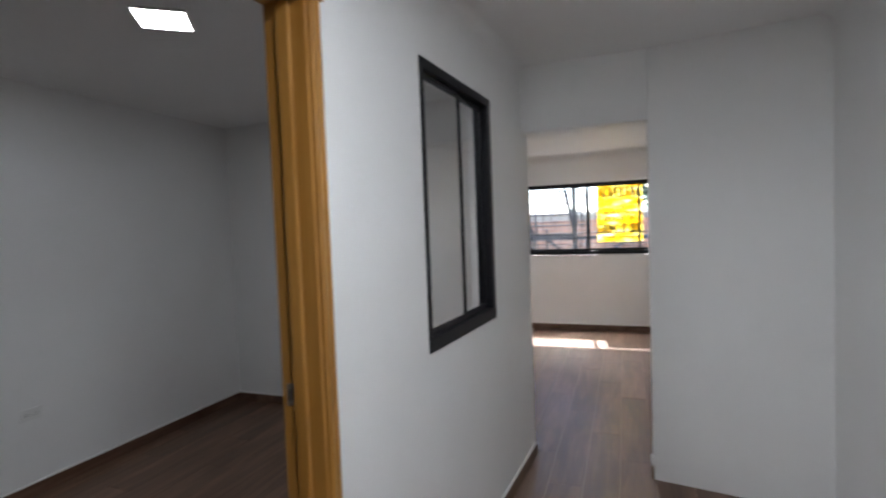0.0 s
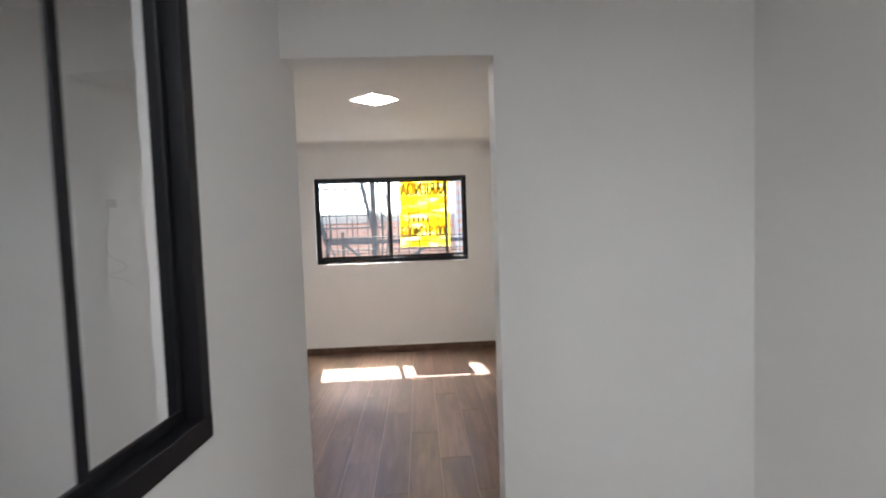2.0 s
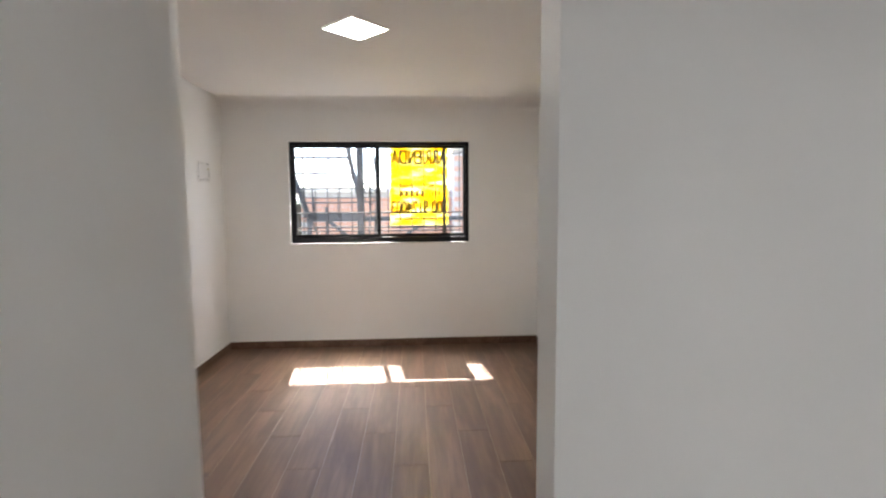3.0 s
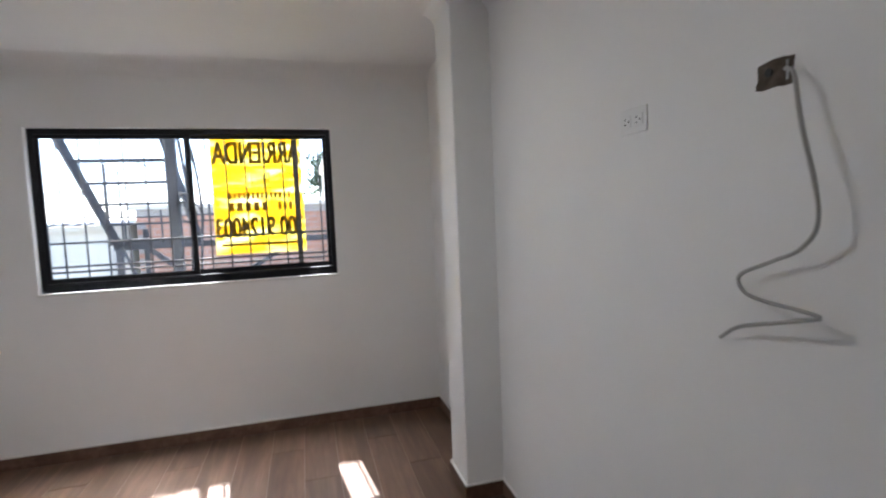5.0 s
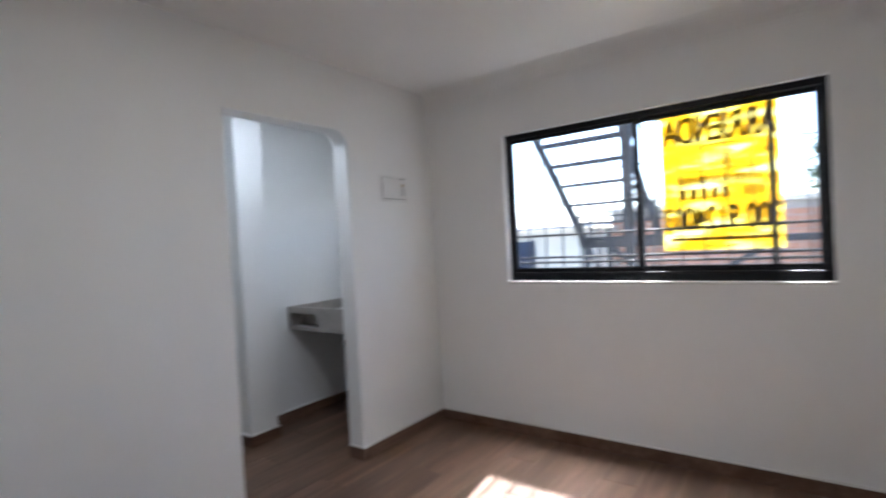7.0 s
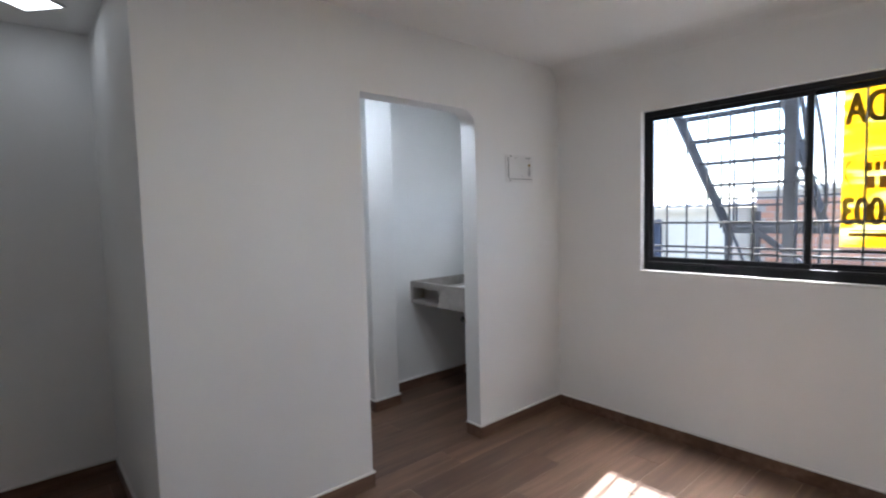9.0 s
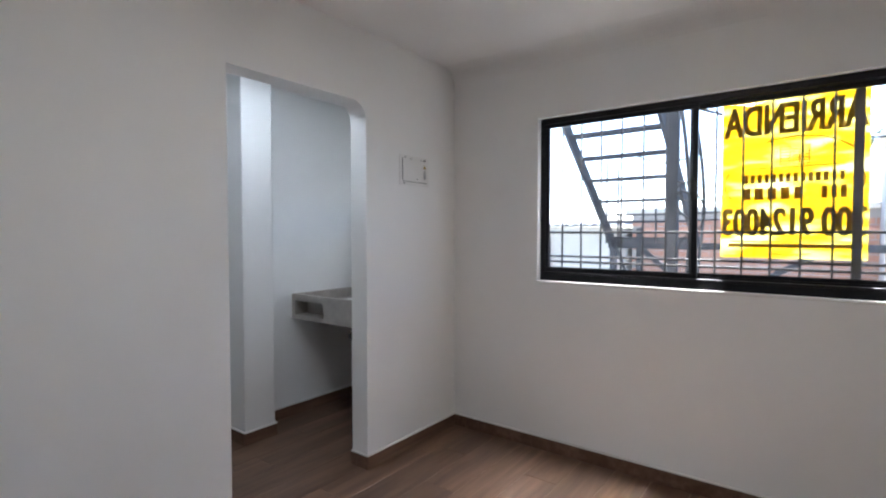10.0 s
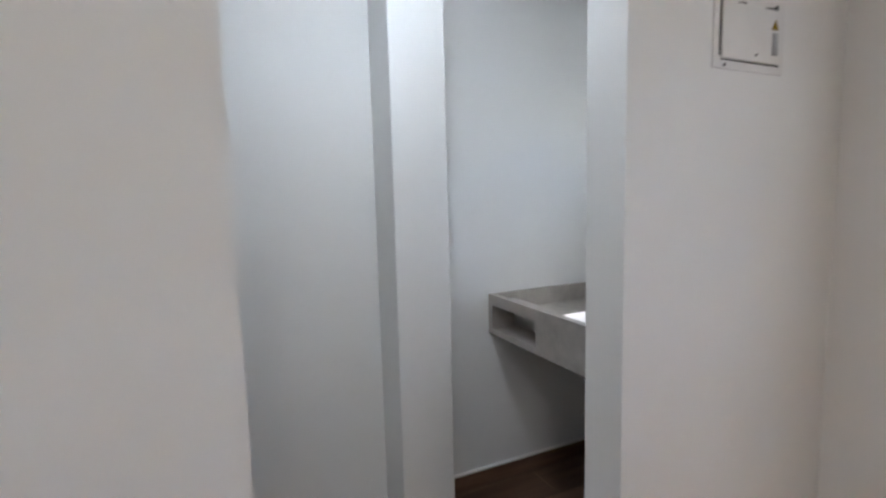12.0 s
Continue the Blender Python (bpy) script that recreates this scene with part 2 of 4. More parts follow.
# ======================= the plan =======================
CEIL, KCEIL, HEAD = 2.50, 2.405, 2.10          # ceilings of rooms and kitchen, head of the openings
CL, CR = -0.340, 1.22                         # corridor walls
LW, RW = -1.746, 1.403                        # living room walls
PY0, PY1 = 2.705, 2.84                        # partition with the opening
OR = 0.390                                    # opening's free edge
WY, WOUT = 6.856, 6.985                       # window wall, inside and outside
KX, KY = -2.824, 6.95                         # kitchen walls
HX = -2.93                                    # end of the hall
AX, AY = -3.127, 3.20                         # bedroom walls
BACK = -2.2                                   # behind the start
WX0, WX1, WZ0, WZ1 = -1.104, 0.692, 1.071, 2.083   # window opening
KOY0, KOY1, KOZ = 5.170, 6.000, 2.105         # kitchen opening


def wall(name, x0, y0, x1, y1, z1=2.62, z0=-0.12, label="plain white painted plaster wall", bevel=0.0):
    return structure(name, box(x0, y0, z0, x1, y1, z1, bevel), WALL, label, "wall")


def holed_wall(name, axis, a, b, span, hole, z0=-0.12, z1=2.62, label="white painted plaster wall with an opening", corner=0.0):
    """A wall from a to b in thickness with a rectangular hole through it (lo, hi, low z, high z)."""
    lo, hi, h0, h1 = hole
    bm = bmesh.new()
    s0, s1 = span
    for u0, u1, w0, w1 in ((s0, lo, z0, z1), (hi, s1, z0, z1), (lo, hi, h1, z1), (lo, hi, z0, h0)):
        if u1 - u0 < 0.002 or w1 - w0 < 0.002:
            continue
        if axis == "x":
            box(a, u0, w0, b, u1, w1, bm=bm)
        else:
            box(u0, a, w0, u1, b, w1, bm=bm)
    if corner:
        arc = [(hi + 0.001, h1 + 0.001), (hi - corner, h1)]
        arc += [(hi - corner + corner * math.sin(k * math.pi / 16), h1 - corner + corner * math.cos(k * math.pi / 16)) for k in range(1, 9)]
        extrude(arc, axis, a, b, bm=bm)
    bmesh.ops.remove_doubles(bm, verts=bm.verts, dist=0.0002)
    return structure(name, bm, WALL, label, "wall")


# window wall of the living room, kitchen's window wall
holed_wall("wall_window", "y", WY, WOUT, (-1.82, 1.60), (WX0, WX1, WZ0, WZ1), label="white wall under and around the street window")
KW = (-2.60, -2.08, 1.47, 2.09)
holed_wall("wall_kitchen_window", "y", KY, KY + 0.12, (-3.05, -1.82), KW, label="white kitchen wall with a small louvred window")
holed_wall("wall_kitchen_opening", "x", LW - 0.128, LW, (4.165, WY), (KOY0, KOY1, -0.12, KOZ), label="white wall with a doorless kitchen opening", corner=0.10)
wall("wall_kitchen_side", KX - 0.12, 4.275, KX, KY)
wall("wall_kitchen_back", KX - 0.126, 4.165, LW - 0.128, 4.275)
structure("pilaster_kitchen", box(KX - 0.01, 5.750, -0.1, -2.608, 5.972, 2.62, 0.006), WALL, "white plastered pilaster in the kitchen", "pilaster")
wall("wall_living_right", RW, PY1 - 0.1, RW + 0.15, WY)
structure("pillar_living", box(1.202, 5.614, -0.1, RW + 0.01, 5.880, 2.62, 0.008), WALL, "white plastered pillar on the side wall", "pillar")
# partition: lintel over the opening and the pier beside it
structure("wall_partition", extrude([(OR, PY0), (CR + 0.02, 2.55), (RW + 0.05, 2.55), (RW + 0.05, PY1), (OR, PY1)], "z", -0.12, 2.62), WALL, "white plaster partition beside the wide opening", "wall")
structure("lintel_partition", box(CL, PY0, HEAD, OR, PY1, 2.62), WALL, "white plaster lintel over the opening", "lintel")
# corridor: left wall with bedroom door and inner window
IW = (1.335, 2.115, 1.050, 2.172)
DOOR = (-0.10, 0.732, 0.0, 2.16)
bm = bmesh.new()
for y0, y1, z0, z1 in ((BACK, DOOR[0], -0.12, 2.62), (DOOR[0], DOOR[1], DOOR[3], 2.62), (DOOR[1], IW[0], -0.12, 2.62), (IW[0], IW[1], -0.12, IW[2]), (IW[0], IW[1], IW[3], 2.62), (IW[1], PY1, -0.12, 2.62)):
    box(CL - 0.12, y0, z0, CL, y1, z1, bm=bm)
bmesh.ops.remove_doubles(bm, verts=bm.verts, dist=0.0002)
structure("wall_corridor_left", bm, WALL, "white corridor wall with a door and an inner window", "wall")
wall("wall_corridor_right", CR, BACK, CR + 0.2, 2.61)
wall("wall_corridor_back", -3.2, BACK - 0.12, CR + 0.2, BACK)
# bedroom and hall
wall("wall_bedroom_side", AX - 0.12, BACK, AX, AY + 0.1)
wall("wall_bedroom_far", AX, AY, -0.52, AY + 0.1)
wall("wall_bedroom_return", -0.62, 2.80, -0.52, AY)
wall("wall_bedroom_stub", -0.62, 2.70, CL - 0.11, 2.80)
wall("wall_hall_end", HX - 0.12, AY + 0.1, HX, 4.165)
# ceilings
structure("ceiling", box(-3.3, BACK - 0.12, CEIL, 1.6, 4.2, CEIL + 0.2), CEILING, "plain white painted ceiling", "ceiling")
structure("ceiling_living", box(LW - 0.07, 4.2, CEIL, 1.6, WOUT, CEIL + 0.2), CEILING, "plain white painted living room ceiling", "ceiling")
structure("ceiling_kitchen", box(-3.0, 4.2, KCEIL, LW - 0.07, KY + 0.12, KCEIL + 0.28), CEILING, "plain white painted kitchen ceiling", "ceiling")


def cove(name, axis, wall_at, a, b, into, top=CEIL, size=0.125):
    """Curved plaster coving between a wall and the ceiling; into is the side, +1 or -1, on which the room lies."""
    pts = [(wall_at, top + 0.002), (wall_at, top - size)]
    pts += [(wall_at + into * size * (1 - math.cos(t)), top - size + size * math.sin(t)) for t in (k * math.pi / 16 for k in range(1, 8))]
    pts += [(wall_at + into * size, top + 0.002)]
    bm = extrude(pts, axis, a, b)
    return structure(name, bm, WALL, "curved white plaster coving under the ceiling", "coving")


cove("trim_cove_window", "x", WY, LW, RW, -1)
cove("trim_cove_right", "y", RW, PY1, 5.614, -1, size=0.09)
cove("trim_cove_pillar", "y", 1.202, 5.614, 5.880, -1, size=0.07)
cove("trim_cove_corridor_left", "y", CL, BACK, PY0, 1, size=0.06)
cove("trim_cove_corridor_right", "y", CR, BACK, PY0, -1, size=0.06)
cove("trim_cove_kitchen", "y", KX, 4.275, 5.750, 1, top=KCEIL, size=0.05)
cove("trim_cove_kitchen_pilaster", "y", -2.608, 5.750, 5.972, 1, top=KCEIL, size=0.05)


# ======================= baseboards =======================
def baseboard(name, p, q, side):
    """A cut strip of the floor tile against a wall from p to q with a bead of white caulk on top; side: the way into the room."""
    (x0, y0), (x1, y1) = p, q
    sx, sy = side
    t, h = 0.010, 0.078
    b = structure(name, box(min(x0, x1, x0 + sx * t, x1 + sx * t), min(y0, y1, y0 + sy * t, y1 + sy * t), 0.001, max(x0, x1, x0 + sx * t, x1 + sx * t), max(y0, y1, y0 + sy * t, y1 + sy * t), h, 0.0015), TILE, "brown wood-look tile baseboard with white caulk", "baseboard")
    t2 = 0.0135
    part("caulk",
             box(min(x0, x1, x0 + sx * t2, x1 + sx * t2), min(y0, y1, y0 + sy * t2, y1 + sy * t2), h, max(x0, x1, x0 + sx * t2, x1 + sx * t2), max(y0, y1, y0 + sy * t2, y1 + sy * t2), h + 0.010, 0.003), CAULK, b, "white caulk bead")
    return b


for nm, p, q, side in (
        ("window", (LW, WY), (RW, WY), (0, -1)),
        ("left_far", (LW, KOY1), (LW, WY - 0.01), (1, 0)),
        ("left_near", (LW, 4.165), (LW, KOY0), (1, 0)),
        ("left_end", (-2.95, 4.165), (LW + 0.01, 4.165), (0, -1)),
        ("jamb_far", (LW - 0.128, KOY1), (LW + 0.01, KOY1), (0, -1)),
        ("jamb_near", (LW - 0.128, KOY0), (LW + 0.01, KOY0), (0, 1)),
        ("right", (RW, PY1), (RW, 5.604), (-1, 0)),
        ("right_far", (RW, 5.890), (RW, WY - 0.01), (-1, 0)),
        ("pillar_face", (1.202, 5.614), (1.202, 5.880), (-1, 0)),
        ("pillar_near", (1.192, 5.614), (RW, 5.614), (0, -1)),
        ("pillar_far", (1.192, 5.880), (RW, 5.880), (0, 1)),
        ("kitchen_side", (KX, 4.275), (KX, 5.740), (1, 0)),
        ("kitchen_side_far", (KX, 5.982), (KX, KY - 0.01), (1, 0)),
        ("kitchen_window", (KX, KY), (LW - 0.128, KY), (0, -1)),
        ("pilaster_near", (KX, 5.750), (-2.598, 5.750), (0, -1)),
        ("pilaster_face", (-2.608, 5.750), (-2.608, 5.972), (1, 0)),
        ("pilaster_far", (KX, 5.972), (-2.598, 5.972), (0, 1)),
        ("corridor_left", (CL, 0.79), (CL, PY1), (1, 0)),
        ("corridor_right", (CR, BACK), (CR, 2.55), (-1, 0)),
        ("partition_end", (OR, PY0), (OR, PY1), (-1, 0)),
        ("partition_far", (OR - 0.01, PY1), (RW - 0.01, PY1), (0, 1)),
        ("bedroom_side", (AX, BACK), (AX, AY), (1, 0)),
        ("bedroom_far", (AX + 0.01, AY), (-0.62, AY), (0, -1)),
        ("hall_end", (HX, 3.3), (HX, 4.155), (1, 0)),
        ("hall_side", (HX + 0.01, 3.3), (-0.62, 3.3), (0, 1))):
    baseboard("baseboard_" + nm, p, q, side)


# ======================= sliding windows =======================
def street_window():
    w = base("window_1", pose(0, 0, 0), "black aluminium sliding street window with clear panes", "window", kind="structure")
    y0, y1 = WY + 0.040, WY + 0.113
    x0, x1, z0, z1 = WX0, WX1, WZ0, WZ1
    f = 0.034
    bm = box(x0, y0, z0, x1, y1, z0 + 0.055, 0.003)
    box(x0, y0, z1 - f, x1, y1, z1, 0.003, bm)
    box(x0, y0 + 0.001, z0 + 0.05, x0 + f, y1, z1 - f + 0.003, 0.003, bm)
    box(x1 - f, y0 + 0.001, z0 + 0.05, x1, y1, z1 - f + 0.003, 0.003, bm)
    part("window_frame", bm, BLACK_ALU, w, "black aluminium frame")
    bm = box(x0 + f, y0 - 0.004, z0 + 0.040, x1 - f, y0 + 0.004, z0 + 0.046, 0.001)
    box(x0 + f, y0 + 0.03, z0 + 0.053, x1 - f, y0 + 0.036, z0 + 0.066, 0.001, bm)
    part("track", bm, BLACK_ALU, w)
    mid = -0.228
    for a, b, yy in ((x0 + f - 0.004, mid + 0.022, y0 + 0.006), (mid - 0.022, x1 - f + 0.004, y0 + 0.040)):
        s = 0.026
        bm = box(a, yy, z0 + 0.056, b, yy + 0.024, z0 + 0.056 + s, 0.002)
        box(a, yy, z1 - f - s, b, yy + 0.024, z1 - f - 0.001, 0.002, bm)
        box(a, yy + 0.001, z0 + 0.056 + s, a + s, yy + 0.023, z1 - f - s, 0.002, bm)
        box(b - s, yy + 0.001, z0 + 0.056 + s, b, yy + 0.023, z1 - f - s, 0.002, bm)
        sash = part("sash", bm, BLACK_ALU, w)
        g = part("pane", box(a + s - 0.004, yy + 0.010, z0 + 0.056 + s - 0.004, b - s + 0.004, yy + 0.014, z1 - f - s + 0.004), GLASS, sash, "clear glass pane")
        g.visible_shadow = False
        bm = box(a + s, yy + 0.002, z0 + 0.056 + s, b - s, yy + 0.008, z0 + 0.056 + s + 0.005)
        part("gasket", bm, RUBBER, sash)
    bm = box(mid - 0.010, y0 - 0.012, 1.55, mid + 0.014, y0 + 0.008, 1.66, 0.004)
    box(mid - 0.004, y0 - 0.026, 1.585, mid + 0.010, y0 - 0.010, 1.63, 0.004, bm)
    part("latch", bm, RUBBER, w, "small black sliding latch")
    bm = box(x0 - 0.012, WY - 0.004, z0 - 0.014, x1 + 0.012, WY + 0.042, z0 + 0.0005, 0.002)
    part("window_sill", bm, CAULK, w, "thin white plaster sill")
    return w


street_window()


def kitchen_window():
    w = base("window_2", pose(0, 0, 0), "small black aluminium kitchen window with louvres above", "window", kind="structure")
    x0, x1, z0, z1 = KW
    y0, y1 = KY + 0.05, KY + 0.10
    f = 0.035
    bm = box(x0, y0, z0, x1, y1, z0 + f, 0.003)
    box(x0, y0, z1 - f, x1, y1, z1, 0.003, bm)
    box(x0, y0 + 0.001, z0 + f, x0 + f, y1, z1 - f, 0.003, bm)
    box(x1 - f, y0 + 0.001, z0 + f, x1, y1, z1 - f, 0.003, bm)
    box(x0 + f, y0 + 0.001, 1.765, x1 - f, y1, 1.80, 0.003, bm)
    part("window_frame", bm, BLACK_ALU, w)
    slat = box(x0 + f, -0.022, -0.002, x1 - f, 0.022, 0.002)
    me = mesh("slat", slat, BLACK_ALU)
    for i in range(8):
        s = new("slat", me)
        s.parent = w
        s.matrix_basis = pose(0, (y0 + y1) / 2, 1.818 + i * 0.031, -48)
    g = part("pane", box(x0 + f - 0.003, y0 + 0.02, z0 + f - 0.003, x1 - f + 0.003, y0 + 0.025, 1.768), GLASS, w, "clear glass pane")
    g.visible_shadow = False
    return w


kitchen_window()


def inner_window():
    w = base("window_3", pose(0, 0, 0), "black aluminium sliding window into the bedroom", "window", kind="structure")
    y0, y1, z0, z1 = IW
    xa, xb = CL - 0.075, CL + 0.006
    f = 0.040
    bm = box(xa, y0, z0, xb, y1, z0 + 0.055, 0.003)
    box(xa, y0, z1 - f, xb, y1, z1, 0.003, bm)
    box(xa, y0, z0 + 0.05, xb - 0.001, y0 + 0.030, z1 - f + 0.003, 0.003, bm)
    box(xa, y1 - f, z0 + 0.05, xb - 0.001, y1, z1 - f + 0.003, 0.003, bm)
    part("window_frame", bm, BLACK_ALU, w, "black aluminium frame")
    part("track", box(xb - 0.045, y0 + 0.03, z0 + 0.054, xb - 0.040, y1 - f, z0 + 0.066, 0.001), BLACK_ALU, w)
    mid = 1.752
    d = 0.013
    for a, b, xx, left, right in ((y0 + 0.026, mid + 0.020, xb - 0.036, 0.014, 0.020), (mid + 0.024, y1 - f + 0.004, xb - 0.050, 0.014, 0.020)):
        s = 0.026
        bm = box(xx, a, z0 + 0.056, xx + d, b, z0 + 0.056 + s, 0.002)
        box(xx, a, z1 - f - s, xx + d, b, z1 - f - 0.001, 0.002, bm)
        box(xx + 0.001, a, z0 + 0.056 + s, xx + d - 0.001, a + left, z1 - f - s, 0.002, bm)
        box(xx + 0.001, b - right, z0 + 0.056 + s, xx + d - 0.001, b, z1 - f - s, 0.002, bm)
        sash = part("sash", bm, BLACK_ALU, w)
        g = part("pane", box(xx + 0.004, a + left - 0.004, z0 + 0.056 + s - 0.004, xx + 0.008, b - right + 0.004, z1 - f - s + 0.004), COATED_GLASS, sash, "glossy reflecting glass pane")
        g.visible_shadow = False
    return w


inner_window()


# ======================= bedroom door frame =======================
def door_frame():
    d = base("door_1", pose(0, 0, 0), "varnished ochre wooden door frame, no leaf in view", "door frame", kind="structure")
    y0, y1, zt = DOOR[0], DOOR[1], DOOR[3]
    xa, xb = CL - 0.125, CL + 0.004
    t = 0.032
    for name, ya, yb in (("jamb", y1 - t, y1 - 0.001), ("jamb", y0 + 0.001, y0 + t)):
        part(name, box(xa, ya, 0.001, xb, yb, zt - 0.002, 0.004), OCHRE_WOOD, d)
    part("head", box(xa, y0 + t, zt - t, xb, y1 - t, zt - 0.002, 0.004), OCHRE_WOOD, d)
    # stop beads on the jambs
    part("stop", box(xa + 0.045, y1 - t - 0.012, 0.001, xa + 0.085, y1 - t, zt - t, 0.005), OCHRE_WOOD, d)
    part("stop", box(xa + 0.045, y0 + t, 0.001, xa + 0.085, y0 + t + 0.012, zt - t, 0.005), OCHRE_WOOD, d)
    # moulded casings on the corridor side
    prof = [(0, 0), (0.0, 0.012), (0.010, 0.017), (0.022, 0.014), (0.030, 0.018), (0.044, 0.012), (0.052, 0.004), (0.052, 0)]
    part("casing", extrude([(xb - 0.004 + h, y1 - t + 0.008 + u) for u, h in prof], "z", 0.001, zt + 0.02), OCHRE_WOOD, d)
    part("casing", extrude([(xb - 0.004 + h, y0 + t - 0.008 - u) for u, h in prof], "z", 0.001, zt + 0.02), OCHRE_WOOD, d)
    part("casing", box(xb, y0 - 0.03, zt - t + 0.006, xb + 0.014, y1 + 0.03, zt + 0.022, 0.004), OCHRE_WOOD, d)
    bm = box(CL - 0.108, y1 - t - 0.002, 1.065, CL - 0.088, y1 - t + 0.001, 1.125, 0.0008)
    plate = part("strike_plate", bm, STEEL, d, "dulled steel strike plate")
    part("latch_hole", box(CL - 0.103, y1 - t - 0.0035, 1.08, CL - 0.093, y1 - t - 0.001, 1.11), SLOT, plate)
    return d


door_frame()


# the corridor's left wall runs a little out of square, with all that is set into it
for ob in list(scene.objects):
    if ob.type == "MESH" and (ob.name.split(".")[0] in ("wall_corridor_left", "trim_cove_corridor_left", "baseboard_corridor_left") or (ob.parent and (ob.parent.name in ("window_3", "door_1", "baseboard_corridor_left") or (ob.parent.parent and ob.parent.parent.name in ("window_3", "door_1"))))):
        for v in ob.data.vertices:
            v.co.x += 0.08 * (v.co.y - PY0)

# ======================= ceiling lamps =======================
def ceiling_panel(x, y, z, turn, strength, label, side=0.28, tone=(0.97, 0.985, 1.0)):
    lamp = base("ceiling_light", pose(x, y, z, 0, 0, turn), label, "ceiling light", "square ceiling lights")
    h = side / 2
    bm = bmesh.new()
    r = 0.010
    for x0, y0, x1, y1 in ((-h, -h, h, -h + r), (-h, h - r, h, h), (-h, -h + r, -h + r, h - r), (h - r, -h + r, h, h - r)):
        box(x0, y0, -0.012, x1, y1, 0.0, 0.0015, bm)
    part("frame", bm, PLASTIC, lamp, "thin white rim")
    part("diffuser", box(-h + r, -h + r, -0.009, h - r, h - r, -0.003), lit_panel("lit_diffuser", strength, tone), lamp, "lit white diffuser")
    return lamp


ceiling_panel(-0.197, 4.87, CEIL, 45, PANEL_LIVING, "lit square white ceiling panel light", 0.28, (1.0, 0.95, 0.88))
ceiling_panel(-1.64, 1.29, CEIL, 38, PANEL_BEDROOM, "lit square ceiling panel light in the bedroom", 0.22)
ceiling_panel(-2.53, 3.89, CEIL, 42, PANEL_HALL, "dimly lit square ceiling panel light in the hall", 0.22)
ceiling_panel(-2.12, 5.66, KCEIL, 45, PANEL_KITCHEN, "lit square white kitchen ceiling panel light", 0.22, (0.86, 0.93, 1.0))
# unseen panel, added only to fill the corridor with light
ceiling_panel(0.44, 0.10, CEIL, 45, FILL_CORRIDOR, "unseen ceiling panel added as corridor fill light")


# ======================= electrical things =======================
def fuse_box():
    b = base("fuse_box", pose(LW, 6.417, 1.760), "flush white fuse box cover with chipped paint seams", "fuse box")
    part("surround", box(0.0, -0.140, -0.092, 0.004, 0.140, 0.092, 0.0015), PAINTED_METAL, b)
    door = part("door", box(0.004, -0.112, -0.066, 0.008, 0.112, 0.070, 0.0012), PAINTED_METAL, b, "painted metal door")
    for y0, z0, y1, z1 in ((-0.118, -0.060, -0.114, 0.072), (-0.110, -0.071, 0.118, -0.068), (-0.05, 0.0715, -0.02, 0.074), (0.06, 0.0715, 0.11, 0.0745)):
        part("seam", box(0.003, y0, z0, 0.0056, y1, z1), SLOT, b, "dark gap round the door")
    bm = box(0.006, 0.085, -0.045, 0.012, 0.104, 0.012, 0.002)
    part("catch", bm, STEEL, door)
    part("warning_mark", extrude([(0.080, 0.020), (0.108, 0.020), (0.094, 0.046)], "x", 0.0078, 0.0088), INK, door)
    for y, z in ((-0.098, -0.082), (0.10, 0.078), (-0.09, 0.08), (0.02, -0.050)):
        part("screw", rod([(0.003, y, z), (0.0078 if z > -0.06 else 0.0055, y, z), (0.0095 if z == -0.05 else 0.0065, y, z)], 0.004, 10), SLOT, b)
    return b


fuse_box()


def outlet(m, label):
    o = base("power_outlet", m, label, "outlet")
    part("plate", box(-0.0575, -0.036, 0.0, 0.0575, 0.036, 0.006, 0.003), PLASTIC, o)
    for cx in (-0.025, 0.025):
        s = part("socket", box(cx - 0.018, -0.017, 0.0055, cx + 0.018, 0.017, 0.0085, 0.002), PLASTIC, o)
        bm = box(cx - 0.010, -0.0085, 0.0080, cx - 0.0015, -0.0060, 0.0090)
        box(cx - 0.010, 0.0060, 0.0080, cx - 0.0015, 0.0085, 0.0090, bm=bm)
        rod([(cx + 0.009, 0, 0.0080), (cx + 0.009, 0, 0.0091)], 0.0028, 10, bm)
        part("slots", bm, SLOT, s)
    return o


TO_LEFT = Matrix(((0, 0, -1, 0), (-1, 0, 0, 0), (0, 1, 0, 0), (0, 0, 0, 1)))    # plate facing -x
TO_RIGHT = Matrix(((0, 0, 1, 0), (1, 0, 0, 0), (0, 1, 0, 0), (0, 0, 0, 1)))     # plate facing +x
outlet(Matrix.Translation((RW, 4.525, 1.712)) @ TO_LEFT, "white double power outlet high on the wall")
outlet(Matrix.Translation((AX, 1.50, 0.50)) @ TO_RIGHT, "white double power outlet low on the bedroom wall")


